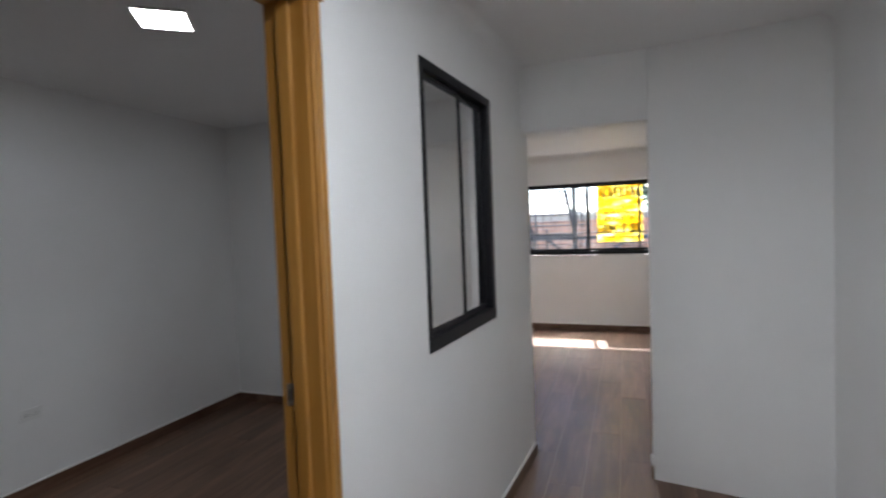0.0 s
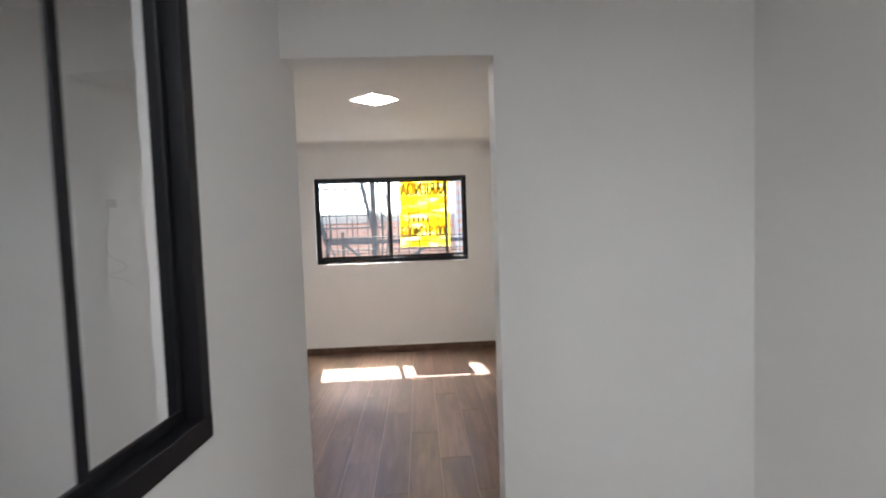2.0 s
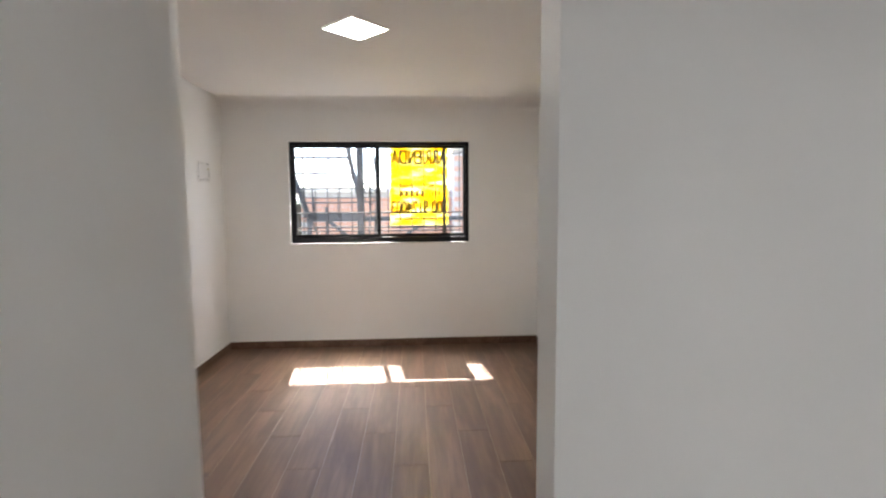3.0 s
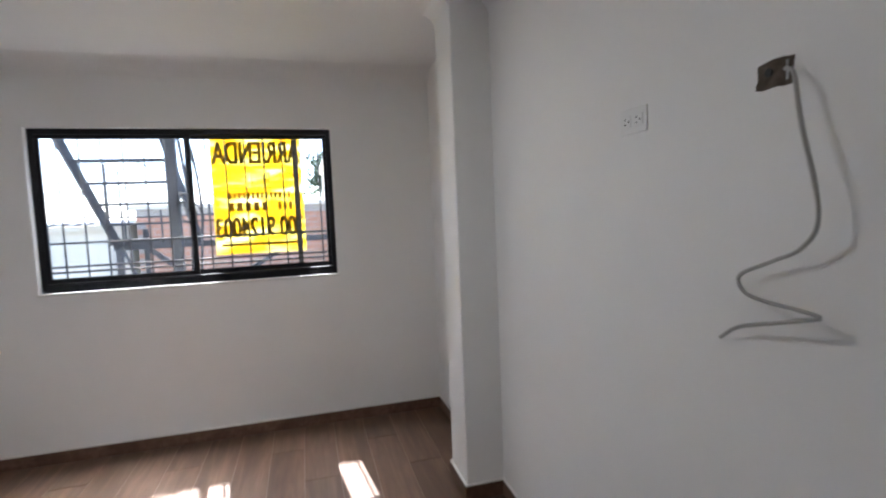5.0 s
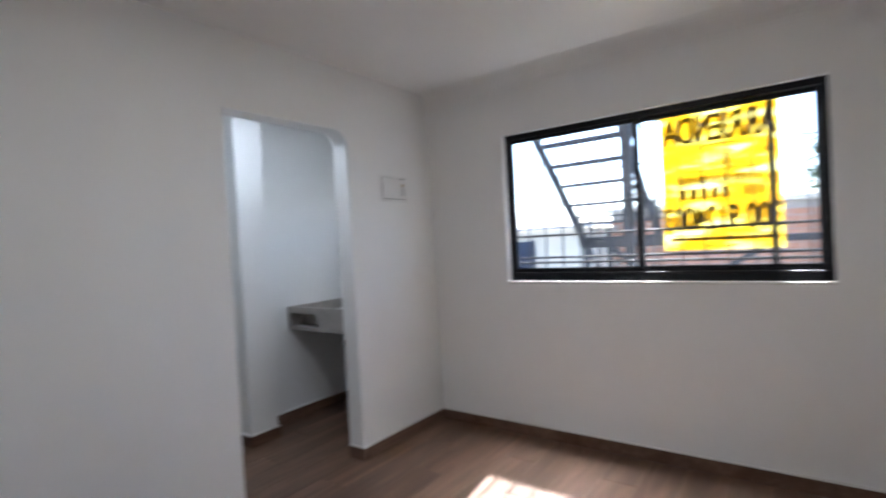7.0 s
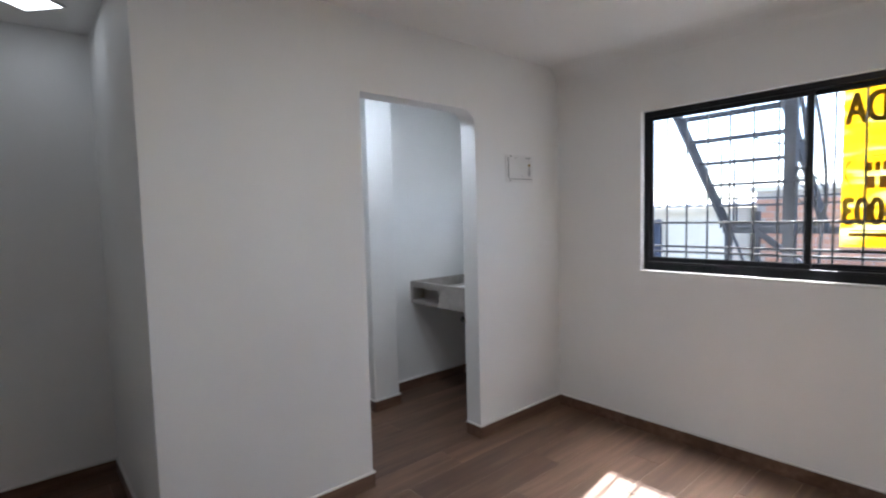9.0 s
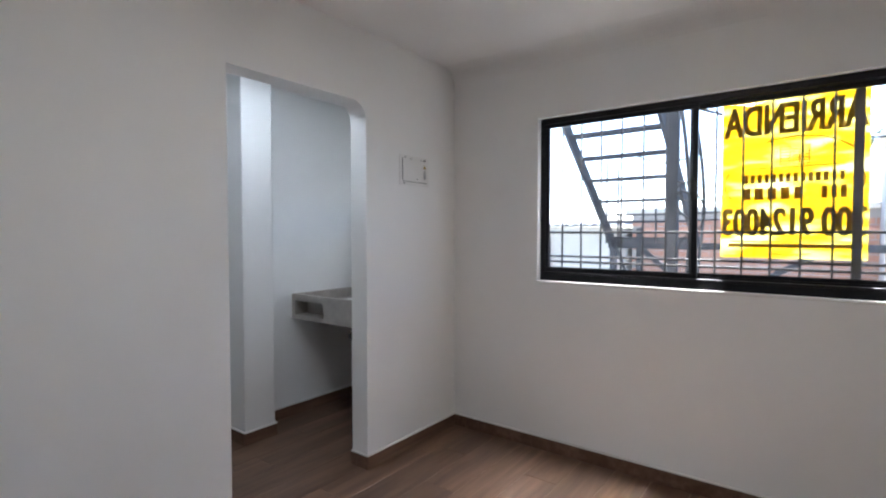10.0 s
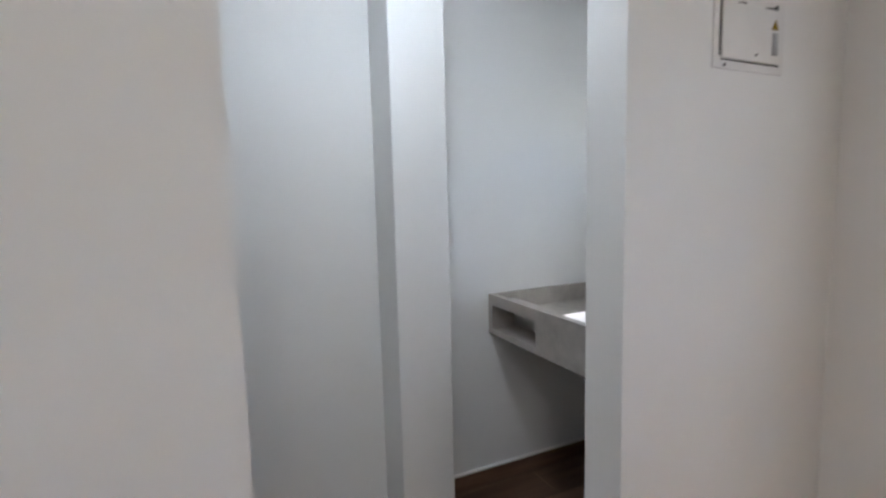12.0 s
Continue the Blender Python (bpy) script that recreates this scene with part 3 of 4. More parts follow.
def wall_hole():
    h = base("wall_box", pose(RW, 4.088, 1.725), "open empty socket box, ragged dark hole in plaster", "socket box")
    rng = random.Random(4)
    n = 26
    bm = bmesh.new()
    ring, rim, inner = [], [], []
    for k in range(n):
        a = k * math.tau / n
        u, v = math.cos(a), math.sin(a)
        q = max(abs(u), abs(v))
        y, z = 0.037 * u / q, 0.024 * v / q
        j = 1 + rng.uniform(-0.06, 0.10)
        ring.append(bm.verts.new((-0.0008, y * j * 1.10, z * j * 1.12)))
        rim.append(bm.verts.new((-0.0022, y * j, z * j)))
    for k in range(n):
        bm.faces.new((ring[k], ring[(k + 1) % n], rim[(k + 1) % n], rim[k]))
    bm.faces.new(rim)
    # flat patch on the wall, the shade inside the hole put into its colour
    part("hole_patch", bm, HOLE, h, "flat dark patch coloured as the hole's shade")
    part("conduit_mouth", rod([(-0.001, 0.012, 0.004), (-0.006, 0.012, 0.004)], 0.008, 14), PVC, h)
    part("box_lip", box(-0.005, -0.030, -0.019, -0.002, -0.026, 0.019, 0.001), STEEL, h)
    return h


wall_hole()
loose = smooth_path([(RW - 0.004, 4.063, 1.728), (RW - 0.03, 4.025, 1.705), (RW - 0.045, 3.998, 1.613), (RW - 0.05, 3.960, 1.451), (RW - 0.04, 3.995, 1.386), (RW - 0.03, 4.065, 1.353), (RW - 0.03, 4.141, 1.317), (RW - 0.035, 4.130, 1.286), (RW - 0.035, 4.089, 1.272), (RW - 0.045, 4.001, 1.268),
                     (RW - 0.05, 3.955, 1.263), (RW - 0.05, 3.980, 1.253), (RW - 0.04, 4.055, 1.231), (RW - 0.03, 4.145, 1.203), (RW - 0.02, 4.203, 1.166)], 7)
c = new("loose_cable", mesh("loose_cable", rod(loose, 0.0042, 8), CABLE))
tagged(c, "loose grey cable hanging in a loop from the open box", "cable")


# ======================= kitchen =======================
def kitchen_counter():
    k = base("sink_counter", pose(0, 0, 0), "floating grey granite sink counter with a front niche", "sink counter")
    x0, x1, y0, y1, z0, z1 = KX + 0.001, LW - 0.130, 6.270, KY - 0.001, 0.735, 0.916
    t = 0.028
    # front panel with the niche cut out
    nx0, nx1, nz0, nz1 = x0 + 0.030, x0 + 0.36, 0.762, 0.868
    bm = bmesh.new()
    for a, b, c, d in ((x0, nx0, z0, z1), (nx1, x1, z0, z1), (nx0, nx1, nz1, z1), (nx0, nx1, z0, nz0)):
        box(a, y0, c, b, y0 + t, d, bm=bm)
    bmesh.ops.remove_doubles(bm, verts=bm.verts, dist=0.0002)
    part("front_panel", bm, CONCRETE, k)
    bm = box(nx0 - 0.01, y0 + t, nz0 - 0.012, nx1 + 0.01, y0 + 0.12, nz0)
    box(nx0 - 0.01, y0 + t, nz1, nx1 + 0.01, y0 + 0.12, nz1 + 0.012, bm=bm)
    box(nx0 - 0.01, y0 + 0.12, nz0 - 0.012, nx1 + 0.01, y0 + 0.13, nz1 + 0.012, bm=bm)
    box(nx1, y0 + t, nz0, nx1 + 0.01, y0 + 0.12, nz1, bm=bm)
    box(nx0 - 0.01, y0 + t, nz0, nx0, y0 + 0.12, nz1, bm=bm)
    part("niche", bm, CONCRETE, k, "open soap niche in the counter front")
    part("side_panel", box(x0, y0 + t, z0, x0 + t * 0.7, y1, z1, 0.002), CONCRETE, k)
    part("side_panel", box(x1 - t, y0 + t, z0, x1, y1, z1, 0.002), CONCRETE, k)
    part("back_panel", box(x0 + t * 0.7, y1 - t, z0, x1 - t, y1, z1 + 0.02, 0.002), CONCRETE, k)
    part("bottom", box(x0 + t * 0.7, y0 + t, z0, x1 - t, y1 - t, z0 + 0.02), CONCRETE, k)
    # tray floor that falls to a basin, with a ledge
    bm = extrude([(x0 + t * 0.7, 0.835), (x0 + 0.44, 0.822), (x0 + 0.46, 0.80), (x0 + 0.47, 0.772), (x0 + 0.48, 0.757), (x1 - t, 0.757), (x1 - t, 0.745), (x0 + t * 0.7, 0.80)], "y", y0 + 0.132, y1 - t)
    part("tray", bm, CONCRETE, k)
    bm = box(x0 + t * 0.7, y0 + t, 0.881, x0 + 0.40, y0 + 0.131, 0.887)
    part("ledge", bm, CONCRETE, k)
    # white strip added in place of the bright glint on the glossy ledge
    part("glint_strip", extrude([(x0 + 0.40 + 0.02 * i + d, 0.8865 + (0.006 if d else 0.0)) for i in range(18) for d in (0.0, 0.01)] + [(x0 + 0.76, 0.878), (x0 + 0.40, 0.878)], "y", y0 + 0.035, y0 + 0.26), PLASTIC, k, "white ribbed strip standing in for a glint")
    return k


kitchen_counter()


def drain_pipe():
    d = base("drain_pipe", pose(0, 0, 0), "black plastic sink trap under the counter", "drain pipe")
    part("tailpipe", rod([(-2.44, 6.56, 0.735), (-2.44, 6.56, 0.61)], 0.026, 16), PVC, d)
    part("nut", rod([(-2.44, 6.56, 0.665), (-2.44, 6.56, 0.635)], 0.034, 8), PVC, d)
    part("elbow", rod(smooth_path([(-2.50, 6.56, 0.592), (-2.44, 6.56, 0.590), (-2.36, 6.56, 0.586), (-2.28, 6.57, 0.584)], 4), 0.028, 16), PVC, d)
    part("trap", rod(smooth_path([(-2.30, 6.57, 0.59), (-2.29, 6.58, 0.52), (-2.25, 6.60, 0.475), (-2.20, 6.62, 0.52), (-2.19, 6.64, 0.60), (-2.18, 6.72, 0.64), (-2.18, KY, 0.64)], 6), 0.030, 16), PVC, d)
    part("cleanout", rod([(-2.25, 6.60, 0.475), (-2.25, 6.60, 0.435), (-2.25, 6.60, 0.42)], 0.024, 12), PVC, d)
    return d


drain_pipe()


# ======================= outside the street window =======================
GY = 7.000


def grille():
    g = base("window_grille", pose(0, 0, 0), "dark painted steel bar grille outside the window", "grille")
    bar = mesh("bar", rod([(0, 0, 0.98), (0, 0, 1.60), (0, 0, 2.16)], 0.0058, 8), GRILLE_PAINT)
    for i in range(14):
        x = -1.0 + i * 0.1235
        if abs(x - 0.45) < 0.05:
            continue
        b = new("bar", bar)
        b.parent = g
        b.matrix_basis = pose(x, GY, 0)
    rail = mesh("rail", rod([(-1.14, 0, 0), (0.73, 0, 0)], 0.0080, 8), GRILLE_PAINT)
    for z in (1.186, 1.221, 1.373, 2.09):
        r = new("rail", rail)
        r.parent = g
        r.matrix_basis = pose(0, GY + 0.010, z)
    part("upright", box(0.428, GY - 0.010, 0.98, 0.466, GY + 0.012, 2.16, 0.002), GRILLE_PAINT, g, "thick square upright")
    for x in (-1.0, 0.6):
        for z in (1.02, 2.12):
            part("anchor", rod([(x, WOUT - 0.005, z), (x, GY, z)], 0.006, 8), GRILLE_PAINT, g)
    return g


grille()


def text_mesh(body, size, width):
    cu = bpy.data.curves.new("lettering", "FONT")
    cu.body, cu.size, cu.align_x, cu.extrude = body, size, "CENTER", 0.0003
    cu.offset = 0.0022
    tmp = bpy.data.objects.new("lettering", cu)
    scene.collection.objects.link(tmp)
    bpy.context.view_layer.update()
    me = bpy.data.meshes.new_from_object(tmp.evaluated_get(bpy.context.evaluated_depsgraph_get()))
    bpy.data.objects.remove(tmp)
    xs = [v.co.x for v in me.vertices]
    k = width / (max(xs) - min(xs))
    for v in me.vertices:
        v.co.x = (v.co.x - (max(xs) + min(xs)) / 2) * k
    # heavy strokes: the outline set three times, a hair apart
    bm = bmesh.new()
    for shift in (-0.0045, 0.0, 0.0045):
        n = len(bm.verts)
        bm.from_mesh(me)
        bm.verts.ensure_lookup_table()
        for v in bm.verts[n:]:
            v.co.x += shift
            v.co.z += shift * 0.02
    bm.to_mesh(me)
    bm.free()
    me.materials.clear()
    me.materials.append(INK)
    return me


def banner():
    """A thin rental sign hung outside on the grille; it reads from the street, so from the room it shows mirrored."""
    y = GY + 0.032
    s = base("rental_sign", pose(0.188, y, 1.657, 90, 0, 180), "yellow translucent rental sign tied to the grille", "sign")
    w, h = 0.600, 0.832
    nx, nz = 28, 40
    bm = bmesh.new()

    def sag(u, v):
        return 0.0012 * math.sin(9 * v + 2 * u) + 0.0008 * math.sin(14 * u + 3 * v)

    def drop(u, v):
        # the top edge hangs slack between its ties
        return -0.016 * v ** 6 * (math.sin(math.pi * u) + max(0.0, 4 * (u - 0.75)))

    grid = [[bm.verts.new((w * (i / nx - 0.5), h * (j / nz - 0.5) + drop(i / nx, j / nz), sag(i / nx, j / nz))) for i in range(nx + 1)] for j in range(nz + 1)]
    for j in range(nz):
        for i in range(nx):
            f = bm.faces.new((grid[j][i], grid[j][i + 1], grid[j + 1][i + 1], grid[j + 1][i]))
            f.smooth = True
    part("film", bm, FILM, s, "yellow plastic film, sky glow painted in pale bands")
    lift = -0.0034
    for words, size, width, v in (("ARRIENDA", 0.152, 0.580, 0.212), ("300 9124003", 0.136, 0.585, -0.298)):
        ob = new("lettering", text_mesh(words, size, width))
        ob.parent = s
        ob.matrix_basis = Matrix.Translation((0, v, lift)) @ Matrix.Diagonal((1, 1.42, 1, 1))

    def stroke(points, r=0.0032):
        return rod([(x, z, lift) for x, z in points], r, 6)

    def arc(cx, cz, rx, rz, a0, a1, n=16):
        return [(cx + rx * math.cos(radians(a0 + (a1 - a0) * k / n)), cz + rz * math.sin(radians(a0 + (a1 - a0) * k / n))) for k in range(n + 1)]

    # badge of the letting office as plain shapes
    part("badge", stroke(arc(-0.02, 0.02, 0.265, 0.172, 62, 155)), INK, s, "dark printed arc")
    part("badge", stroke(arc(0.0, -0.035, 0.285, 0.16, -28, 22)), INK, s)
    part("badge", stroke(arc(0.0, -0.035, 0.285, 0.16, 158, 208)), INK, s)
    part("badge", stroke([(-0.21, 0.042), (0.185, 0.042)], 0.0025), INK, s)
    for x0, x1, z1 in ((-0.078, -0.044, 0.150), (-0.038, -0.006, 0.128), (0.000, 0.046, 0.142)):
        bm = bmesh.new()
        box(x0, 0.052, lift - 0.0004, x0 + 0.005, z1, lift + 0.0004, bm=bm)
        box(x1 - 0.005, 0.052, lift - 0.0004, x1, z1, lift + 0.0004, bm=bm)
        z = 0.054
        while z < z1:
            box(x0, z, lift - 0.0004, x1, z + 0.006, lift + 0.0004, bm=bm)
            z += 0.014
        part("tower_mark", bm, INK, s, "printed block of flats")
    rng = random.Random(2)
    # two lines of the office's name as bars, one to a letter
    for row, hh, words in ((-0.034, 0.044, ((-0.215, 0.205, 14),)), (-0.118, 0.060, ((-0.225, -0.115, 3), (-0.060, 0.215, 5)))):
        for x0, x1, n in words:
            step = (x1 - x0) / n
            for k in range(n):
                a, b = x0 + k * step + step * 0.12, x0 + (k + 1) * step - step * rng.uniform(0.14, 0.26)
                bm = box(a, row, lift - 0.0004, b, row + hh, lift + 0.0004)
                part("print_bar", bm, INK, s)
    part("print_line", box(-0.285, -0.334, lift - 0.0004, 0.265, -0.328, lift + 0.0004), INK, s)
    part("print_line", box(-0.285, -0.362, lift - 0.0004, 0.265, -0.342, lift + 0.0004), INK, s, "dark printed strip")
    part("print_line", stroke([(0.09 * (k / 6 - 1), -0.388 - 0.010 * math.sin(k / 12 * math.pi)) for k in range(13)], 0.003), INK, s)
    for x in (-0.295, 0.295):
        for z in (-0.405, 0.395):
            part("tie", rod([(x, z, -0.001), (x * 0.98, z, -0.010), (x * 0.96, z - 0.01, -0.020)], 0.0022, 6), CABLE, s)
    return s


banner()


def metal_stair():
    s = base("metal_stair", pose(0, 0, 0), "grey steel outdoor stair with open treads on a post", "stair")
    a0, a1 = Vector((-1.41, 9.25, 1.24)), Vector((-1.717, 8.30, 2.76))
    b0, b1 = a0 + Vector((0.80, -0.02, 0.0)), a1 + Vector((0.888, -0.02, 0.0))
    part("stringer", beam(a0, a1, 0.035, 0.09), STAIR_PAINT, s)
    part("stringer", beam(b0, b1, 0.035, 0.09), STAIR_PAINT, s)
    for i in range(7):
        t = (i * 0.205 + 0.24) / (a1.z - a0.z)
        p, q = a0.lerp(a1, t), b0.lerp(b1, t)
        bm = beam(p, q, 0.022, 0.022)
        beam(p + Vector((0.0, 0.15, 0.0)), q + Vector((0.0, 0.15, 0.0)), 0.022, 0.022, bm)
        beam(p + Vector((0.0, 0.075, 0.0)), q + Vector((0.0, 0.075, 0.0)), 0.012, 0.012, bm)
        beam(p, p + Vector((0.0, 0.15, 0.0)), 0.022, 0.022, bm)
        beam(q, q + Vector((0.0, 0.15, 0.0)), 0.022, 0.022, bm)
        part("tread", bm, STAIR_PAINT, s)
    part("landing_beam", beam((-1.46, 9.26, 1.24), (0.95, 9.20, 1.24), 0.05, 0.065), STAIR_PAINT, s)
    part("post", box(-0.525, 7.62, -3.1, -0.455, 7.69, 2.42, 0.004), STAIR_PAINT, s)
    part("post", box(-1.44, 9.22, -3.1, -1.38, 9.28, 1.24, 0.004), STAIR_PAINT, s)
    part("post", box(0.86, 9.18, -3.1, 0.92, 9.24, 1.24, 0.004), STAIR_PAINT, s)
    part("brace", beam((-1.17, 9.22, 1.25), (-0.55, 9.22, 0.73), 0.05, 0.05), STAIR_PAINT, s)
    part("brace", beam((0.38, 9.22, 1.23), (-0.45, 9.22, 0.72), 0.05, 0.05), STAIR_PAINT, s)
    part("brace", beam((-1.38, 9.22, 1.24), (-1.10, 9.22, 0.52), 0.025, 0.025), STAIR_PAINT, s)
    part("post", box(-1.178, 9.24, -3.1, -1.132, 9.28, 1.42, 0.003), STAIR_PAINT, s)
    for z in (1.49, 1.555):
        part("rail", rod([(-1.46, 9.14, z), (-0.95, 9.13, z - 0.008), (-0.42, 9.12, z)], 0.009, 8), STAIR_PAINT, s)
    part("rail", rod(smooth_path([(-1.30, 8.72, 2.10), (-1.10, 8.70, 2.09), (-0.92, 8.68, 2.02), (-0.78, 8.66, 1.98), (-0.60, 8.64, 2.0)], 4), 0.008, 8), STAIR_PAINT, s, "bent thin rod")
    part("tie_bar", beam((-0.50, 7.66, 2.38), (-0.83, 8.30, 2.70), 0.03, 0.03), STAIR_PAINT, s)
    part("handrail", rod(smooth_path([(-0.44, 7.72, 0.55), (-0.40, 7.66, 1.0), (-0.37, 7.60, 1.5), (-0.40, 7.56, 2.0), (-0.46, 7.60, 2.36)], 5), 0.013, 10), STAIR_PAINT, s, "bent grey pipe")
    part("handrail", rod(smooth_path([(-0.34, 7.72, 0.55), (-0.33, 7.66, 1.1), (-0.29, 7.60, 1.6), (-0.34, 7.56, 2.1), (-0.44, 7.60, 2.34)], 5), 0.011, 10), STAIR_PAINT, s)
    for x, y, z in ((-1.455, 9.16, 2.11), (-1.35, 9.2, 2.04), (-1.34, 9.25, 1.55), (-0.98, 9.2, 1.62), (-1.66, 8.5, 2.70)):
        part("baluster", rod([(x, y, 1.26 if z < 2.5 else 2.35), (x, y, z)], 0.010, 8), STAIR_PAINT, s)
    part("toe_plate", beam((-1.41, 9.24, 1.30), (-0.62, 9.22, 1.30), 0.012, 0.05), STAIR_PAINT, s)
    return s


metal_stair()
pa, pb = Vector((-0.48, 7.67, 2.25)), Vector((2.0, 13.19, 2.95))
sag_line = [pa.lerp(pb, i / 14) - Vector((0, 0, 0.30 * math.sin(math.pi * i / 14))) for i in range(15)]
tagged(new("street_cable", mesh("street_cable", rod(sag_line, 0.010, 6), RUBBER)), "thin black cable from the stair post to a house", "cable")



def cable_tangle(points, label):
    """A slack loop of wire tied to the stair post."""
    tagged(new("wire_loop", mesh("wire_loop", rod(smooth_path(points, 6), 0.006, 6), RUBBER)), label, "wire")


cable_tangle([(-0.46, 7.60, 1.66), (-0.40, 7.57, 1.58), (-0.36, 7.56, 1.62), (-0.38, 7.57, 1.70), (-0.44, 7.59, 1.68), (-0.47, 7.595, 1.60), (-0.42, 7.57, 1.50), (-0.34, 7.56, 1.46), (-0.33, 7.56, 1.56), (-0.40, 7.57, 1.64), (-0.462, 7.60, 1.62)], "tangled black wire tied to the stair post")
cable_tangle([(-0.462, 7.62, 1.72), (-0.36, 7.60, 1.66), (-0.28, 7.58, 1.52), (-0.31, 7.57, 1.40), (-0.38, 7.58, 1.36), (-0.43, 7.60, 1.30), (-0.462, 7.62, 1.20)], "slack black wire hanging down the stair post")
GROUND = -3.1
structure("ground", box(-400, WOUT - 0.02, GROUND - 0.3, 400, 900, GROUND), PAVING, "street ground below, paled to bounce light indoors", "ground")


def corrugated(x0, x1, y0, y1, z0, z1, pitch=0.18, bm=None):
    """A sheet with rounded waves that runs down from y1 to y0."""
    bm = bm or bmesh.new()
    n = int((x1 - x0) / pitch) * 6
    low, high = [], []
    for i in range(n + 1):
        x = x0 + (x1 - x0) * i / n
        w = 0.028 * math.cos(math.tau * (x - x0) / pitch)
        low.append(bm.verts.new((x, y0, z0 + w)))
        high.append(bm.verts.new((x, y1, z1 + w)))
    for i in range(n):
        f = bm.faces.new((low[i], low[i + 1], high[i + 1], high[i]))
        f.smooth = True
    geom = bmesh.ops.extrude_face_region(bm, geom=list(bm.faces))
    for e in geom["geom"]:
        if isinstance(e, bmesh.types.BMVert):
            e.co.z -= 0.012
    return bm


def beige_house():
    h = base("house", pose(0, 0, 0), "low beige rendered house with a zinc roof", "house")
    part("wall", box(-9.0, 13.0, GROUND, -2.72, 18.0, 1.47), BEIGE, h)
    part("roof", corrugated(-9.2, -2.62, 12.75, 18.2, 1.52, 1.66), ZINC, h, "corrugated zinc roof")
    part("fascia", box(-9.1, 12.86, 1.40, -2.68, 12.99, 1.48), BEIGE, h)
    w = part("window", box(-4.95, 12.95, 0.42, -3.86, 13.04, 1.27, 0.005), BLUE_TARP, h, "dark blue shuttered window")
    for x in (-4.95, -4.42, -3.90):
        part("frame", box(x, 12.92, 0.40, x + 0.05, 12.948, 1.29), BLUE_TARP, w)
    return h


beige_house()


def brick_face(parent, x0, x1, z0, z1, y, limit=280, bw=0.30, bh=0.115, gap=0.018):
    rng = random.Random(int(100 * x0) % 97)
    me = mesh("brick", box(gap / 2, -0.02, gap / 2, bw - gap / 2, 0.05, bh - gap / 2), BRICK)
    count = 0
    rows = int((z1 - z0) / bh)
    for r in range(rows - 1, -1, -1):
        x = x0 - (r % 2) * bw / 2
        while x < x1 - bw / 2 and count < limit:
            if x >= x0:
                b = new("brick", me)
                b.parent = parent
                b.matrix_basis = pose(x, y + rng.uniform(-0.006, 0.006), z0 + r * bh)
                count += 1
            x += bw


def brick_house(x0, x1, y0, y1, top, label, openings=()):
    h = base("house", pose(0, 0, 0), label, "house")
    w = part("wall", box(x0, y0, GROUND, x1, y1, top), MORTAR, h)
    part("roof", box(x0 - 0.1, y0 - 0.12, top, x1 + 0.1, y1, top + 0.09, 0.01), BEIGE, h, "pale concrete roof edge")
    for a, b, c, d in openings:
        win = part("window", box(a, y0 - 0.035, c, b, y0 - 0.021, d), BLUE_TARP, h, "dark window")
        part("frame", box(a - 0.05, y0 - 0.045, c - 0.05, b + 0.05, y0 - 0.02, c), BEIGE, win)
    return h, w


brick_house_1, bw1 = brick_house(-2.60, 1.9, 14.0, 19.0, 1.74, "low orange brick house with a flat roof")
brick_house_2, bw2 = brick_house(1.05, 3.6, 13.2, 18.0, 2.66, "taller orange brick house with dark openings", ((1.5, 1.75, 1.5, 2.2), (2.3, 2.6, 0.9, 1.5), (2.3, 2.6, 1.8, 2.4)))
brick_house_3, bw3 = brick_house(3.7, 9.5, 13.6, 18.0, 1.55, "low orange brick house by the street")
lean = base("lean_to_roof", pose(0, 0, 0), "corrugated zinc lean-to roof on thin posts", "roof")
part("sheet", corrugated(-1.4, 4.4, 11.4, 13.1, 0.10, 0.54, 0.15), ZINC, lean)
for x in (-1.3, 1.4, 4.2):
    part("post", box(x, 11.5, GROUND, x + 0.09, 11.59, 0.10), GRILLE_PAINT, lean)
for x, top, r in ((0.86, 2.05, 0.022), (0.98, 1.95, 0.018)):
    tagged(new("pipe", mesh("pipe", rod([(x, 8.6, GROUND), (x + 0.02, 8.62, 0.5), (x + 0.10, 8.7, top)], r, 10), ZINC)), "leaning pale metal pipe outside the window", "pipe", "leaning pipes")


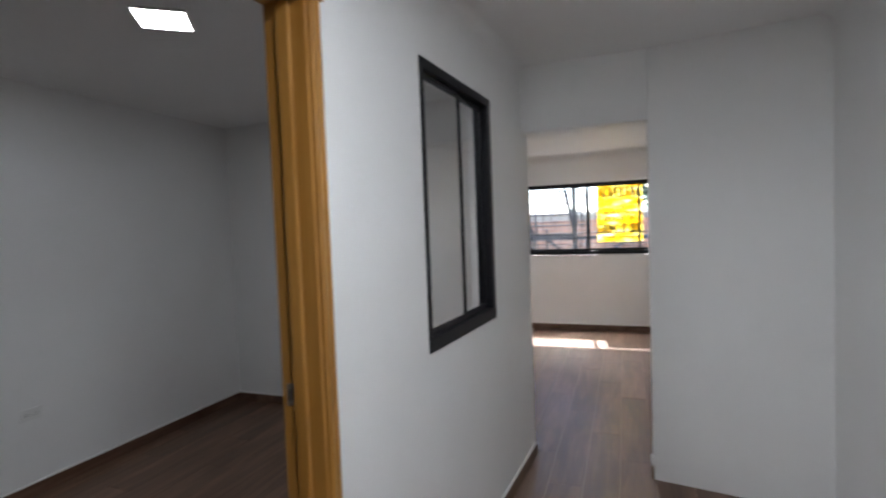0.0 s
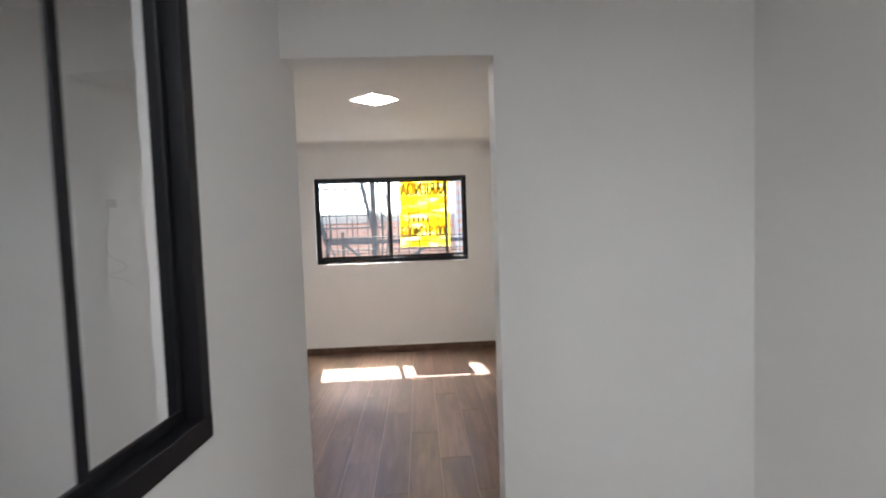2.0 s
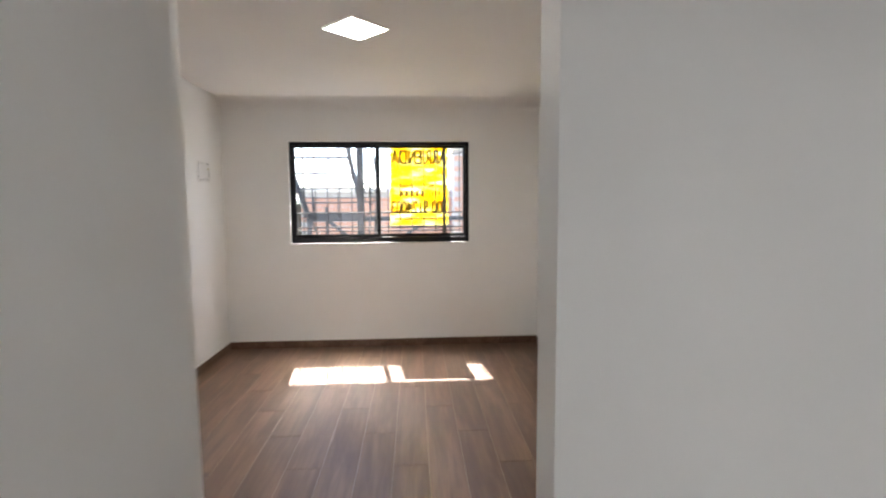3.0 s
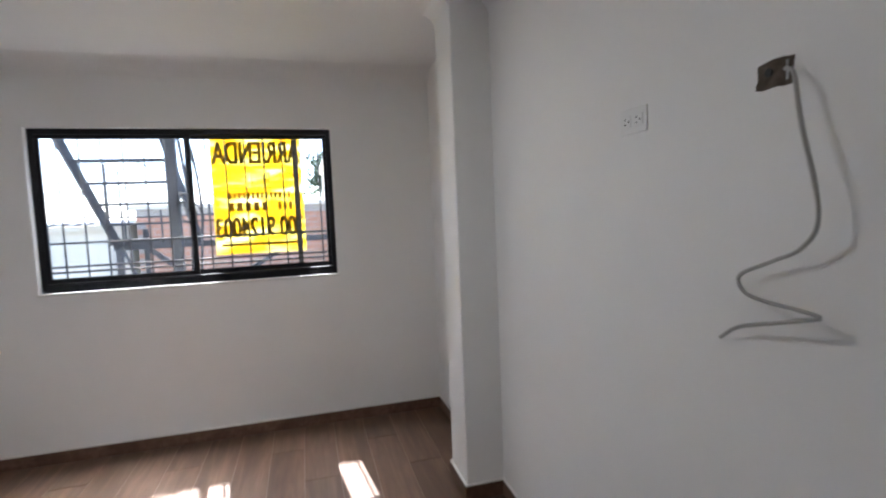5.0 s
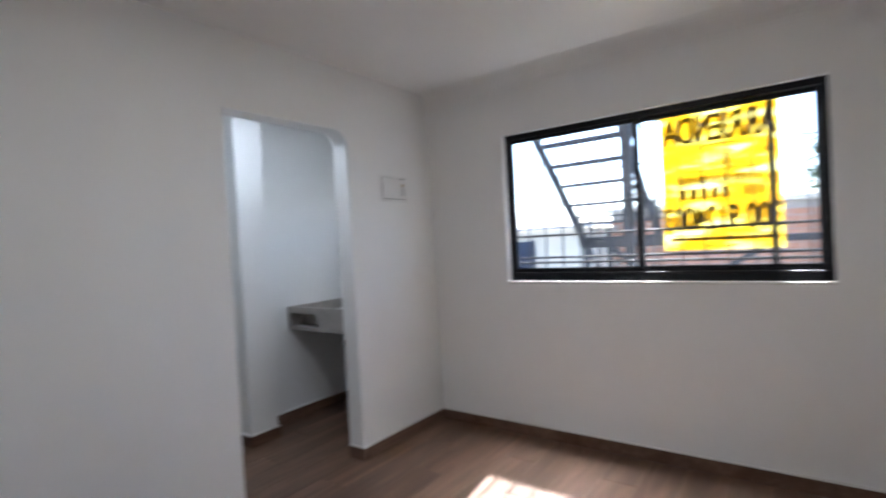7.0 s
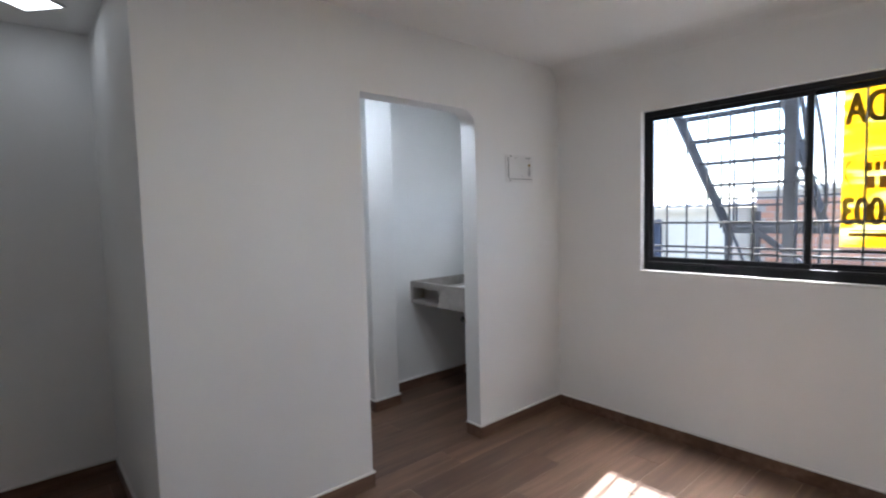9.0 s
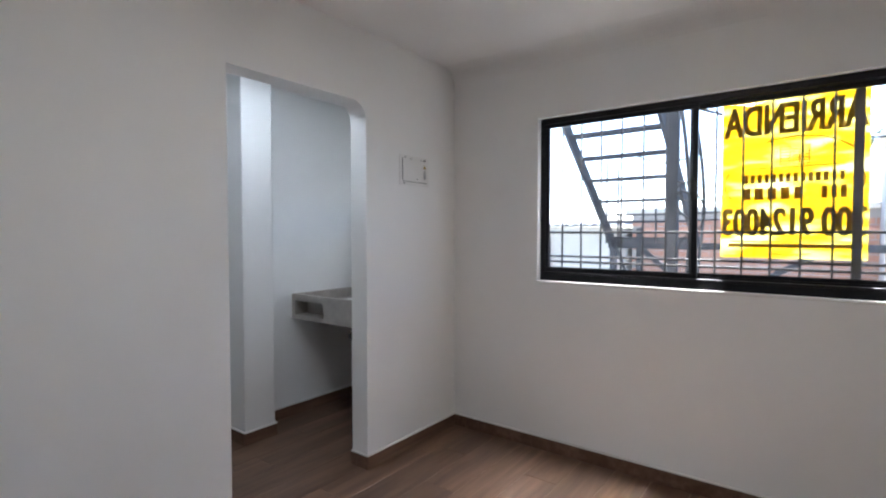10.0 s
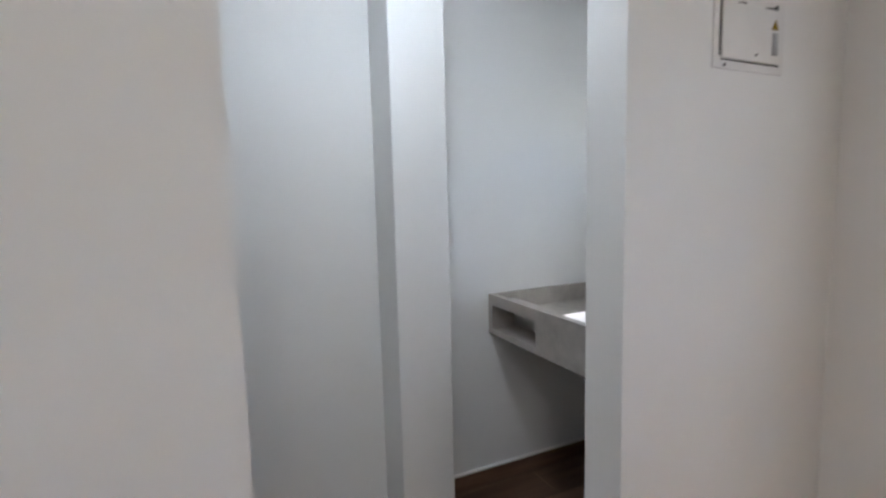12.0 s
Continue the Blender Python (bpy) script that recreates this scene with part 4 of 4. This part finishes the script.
def tree(x, y, top, spread, seed):
    t = base("tree", pose(x, y, GROUND), "grey-green street tree behind the brick houses", "tree")
    rng = random.Random(seed)
    hgt = top - GROUND
    bm = bmesh.new()
    trunk = [(0, 0, 0), (0.06, 0.03, hgt * 0.3), (-0.04, 0.05, hgt * 0.6)]
    for k, (p, q) in enumerate(zip(trunk, trunk[1:])):
        rod([p, q], 0.16 - 0.05 * k, 10, bm)
    ends = []
    for k in range(9):
        a = k * 2.4 + rng.uniform(-0.3, 0.3)
        e = Vector((spread * 0.75 * math.cos(a) * rng.uniform(0.5, 1), spread * 0.75 * math.sin(a) * rng.uniform(0.5, 1), hgt * rng.uniform(0.74, 0.96)))
        rod([(-0.04, 0.05, hgt * 0.58), tuple(e * 0.55 + Vector((0, 0, hgt * 0.30))), tuple(e)], 0.035, 6, bm)
        ends.append(e)
    part("trunk", bm, STAIR_PAINT, t, "grey bark")
    verts, faces = [], []
    for e in ends:
        for _ in range(260):
            c = e + Vector((rng.gauss(0, 1), rng.gauss(0, 1), rng.gauss(0, 0.75))) * spread * 0.24
            d = Vector((rng.uniform(-1, 1), rng.uniform(-1, 1), rng.uniform(-1, 1))).normalized()
            u = d.orthogonal().normalized()
            n = len(verts)
            ln, wd = rng.uniform(0.08, 0.15), rng.uniform(0.03, 0.06)
            verts += [tuple(c - d * ln), tuple(c + u * wd), tuple(c + d * ln), tuple(c - u * wd)]
            faces.append((n, n + 1, n + 2, n + 3))
    me = bpy.data.meshes.new("crown")
    me.from_pydata(verts, [], faces)
    me.materials.append(FOLIAGE)
    crown = new("crown", me)
    crown.parent = t
    return t


tree(1.75, 19.5, 3.55, 1.1, 5)


def far_hills():
    bm = bmesh.new()
    n = 120
    low, high = [], []
    for i in range(n + 1):
        x = -700 + 1400 * i / n
        z = 2 + 70 / (1 + math.exp(-(x - 60) / 25)) + 7 * math.sin(x * 0.023) + 3 * math.sin(x * 0.081)
        low.append(bm.verts.new((x, 760, -4)))
        high.append(bm.verts.new((x, 860, z)))
    for i in range(n):
        bm.faces.new((low[i], low[i + 1], high[i + 1], high[i]))
    return structure("backdrop", bm, FOLIAGE, "far wooded hills beyond the roofs", "hills")


far_hills()

# ======================= floor of wood-look planks =======================
floor = structure("floor", box(-3.25, BACK - 0.1, -0.12, 1.6, WOUT - 0.005, -0.0016), GROUT, "brown wood-look plank tile floor", "floor")
PW, PL, GAP = 0.20, 1.20, 0.0022
plank_sizes = {}


def plank(x0, x1, y0, y1):
    key = (round(x1 - x0, 3), round(y1 - y0, 3))
    if key not in plank_sizes:
        plank_sizes[key] = mesh("plank", box(0, 0, -0.009, key[0] - GAP, key[1] - GAP, 0.0, 0.0009, segments=1), TILE)
    p = new("plank", plank_sizes[key])
    p.parent = floor
    p.matrix_basis = pose(x0, y0, random.uniform(-0.0003, 0.0003))


for i in range(25):
    x0 = -3.20 + i * PW
    start = BACK - 0.1 - (i * 0.4 % PL)
    y = start
    while y < WY + 0.12:
        ya, yb = max(y, BACK - 0.1), min(y + PL, WOUT - 0.01)
        if yb - ya > 0.01:
            plank(x0, min(x0 + PW, 1.6), ya, yb)
        y += PL
for house, w, x0, x1, top, y, lim in ((brick_house_1, bw1, -2.60, 1.15, 1.72, 14.0, 230), (brick_house_2, bw2, 1.05, 3.6, 2.64, 13.2, 230), (brick_house_3, bw3, 3.7, 9.0, 1.53, 13.6, 120)):
    brick_face(w, x0, x1, top - 2.07, top, y, lim)
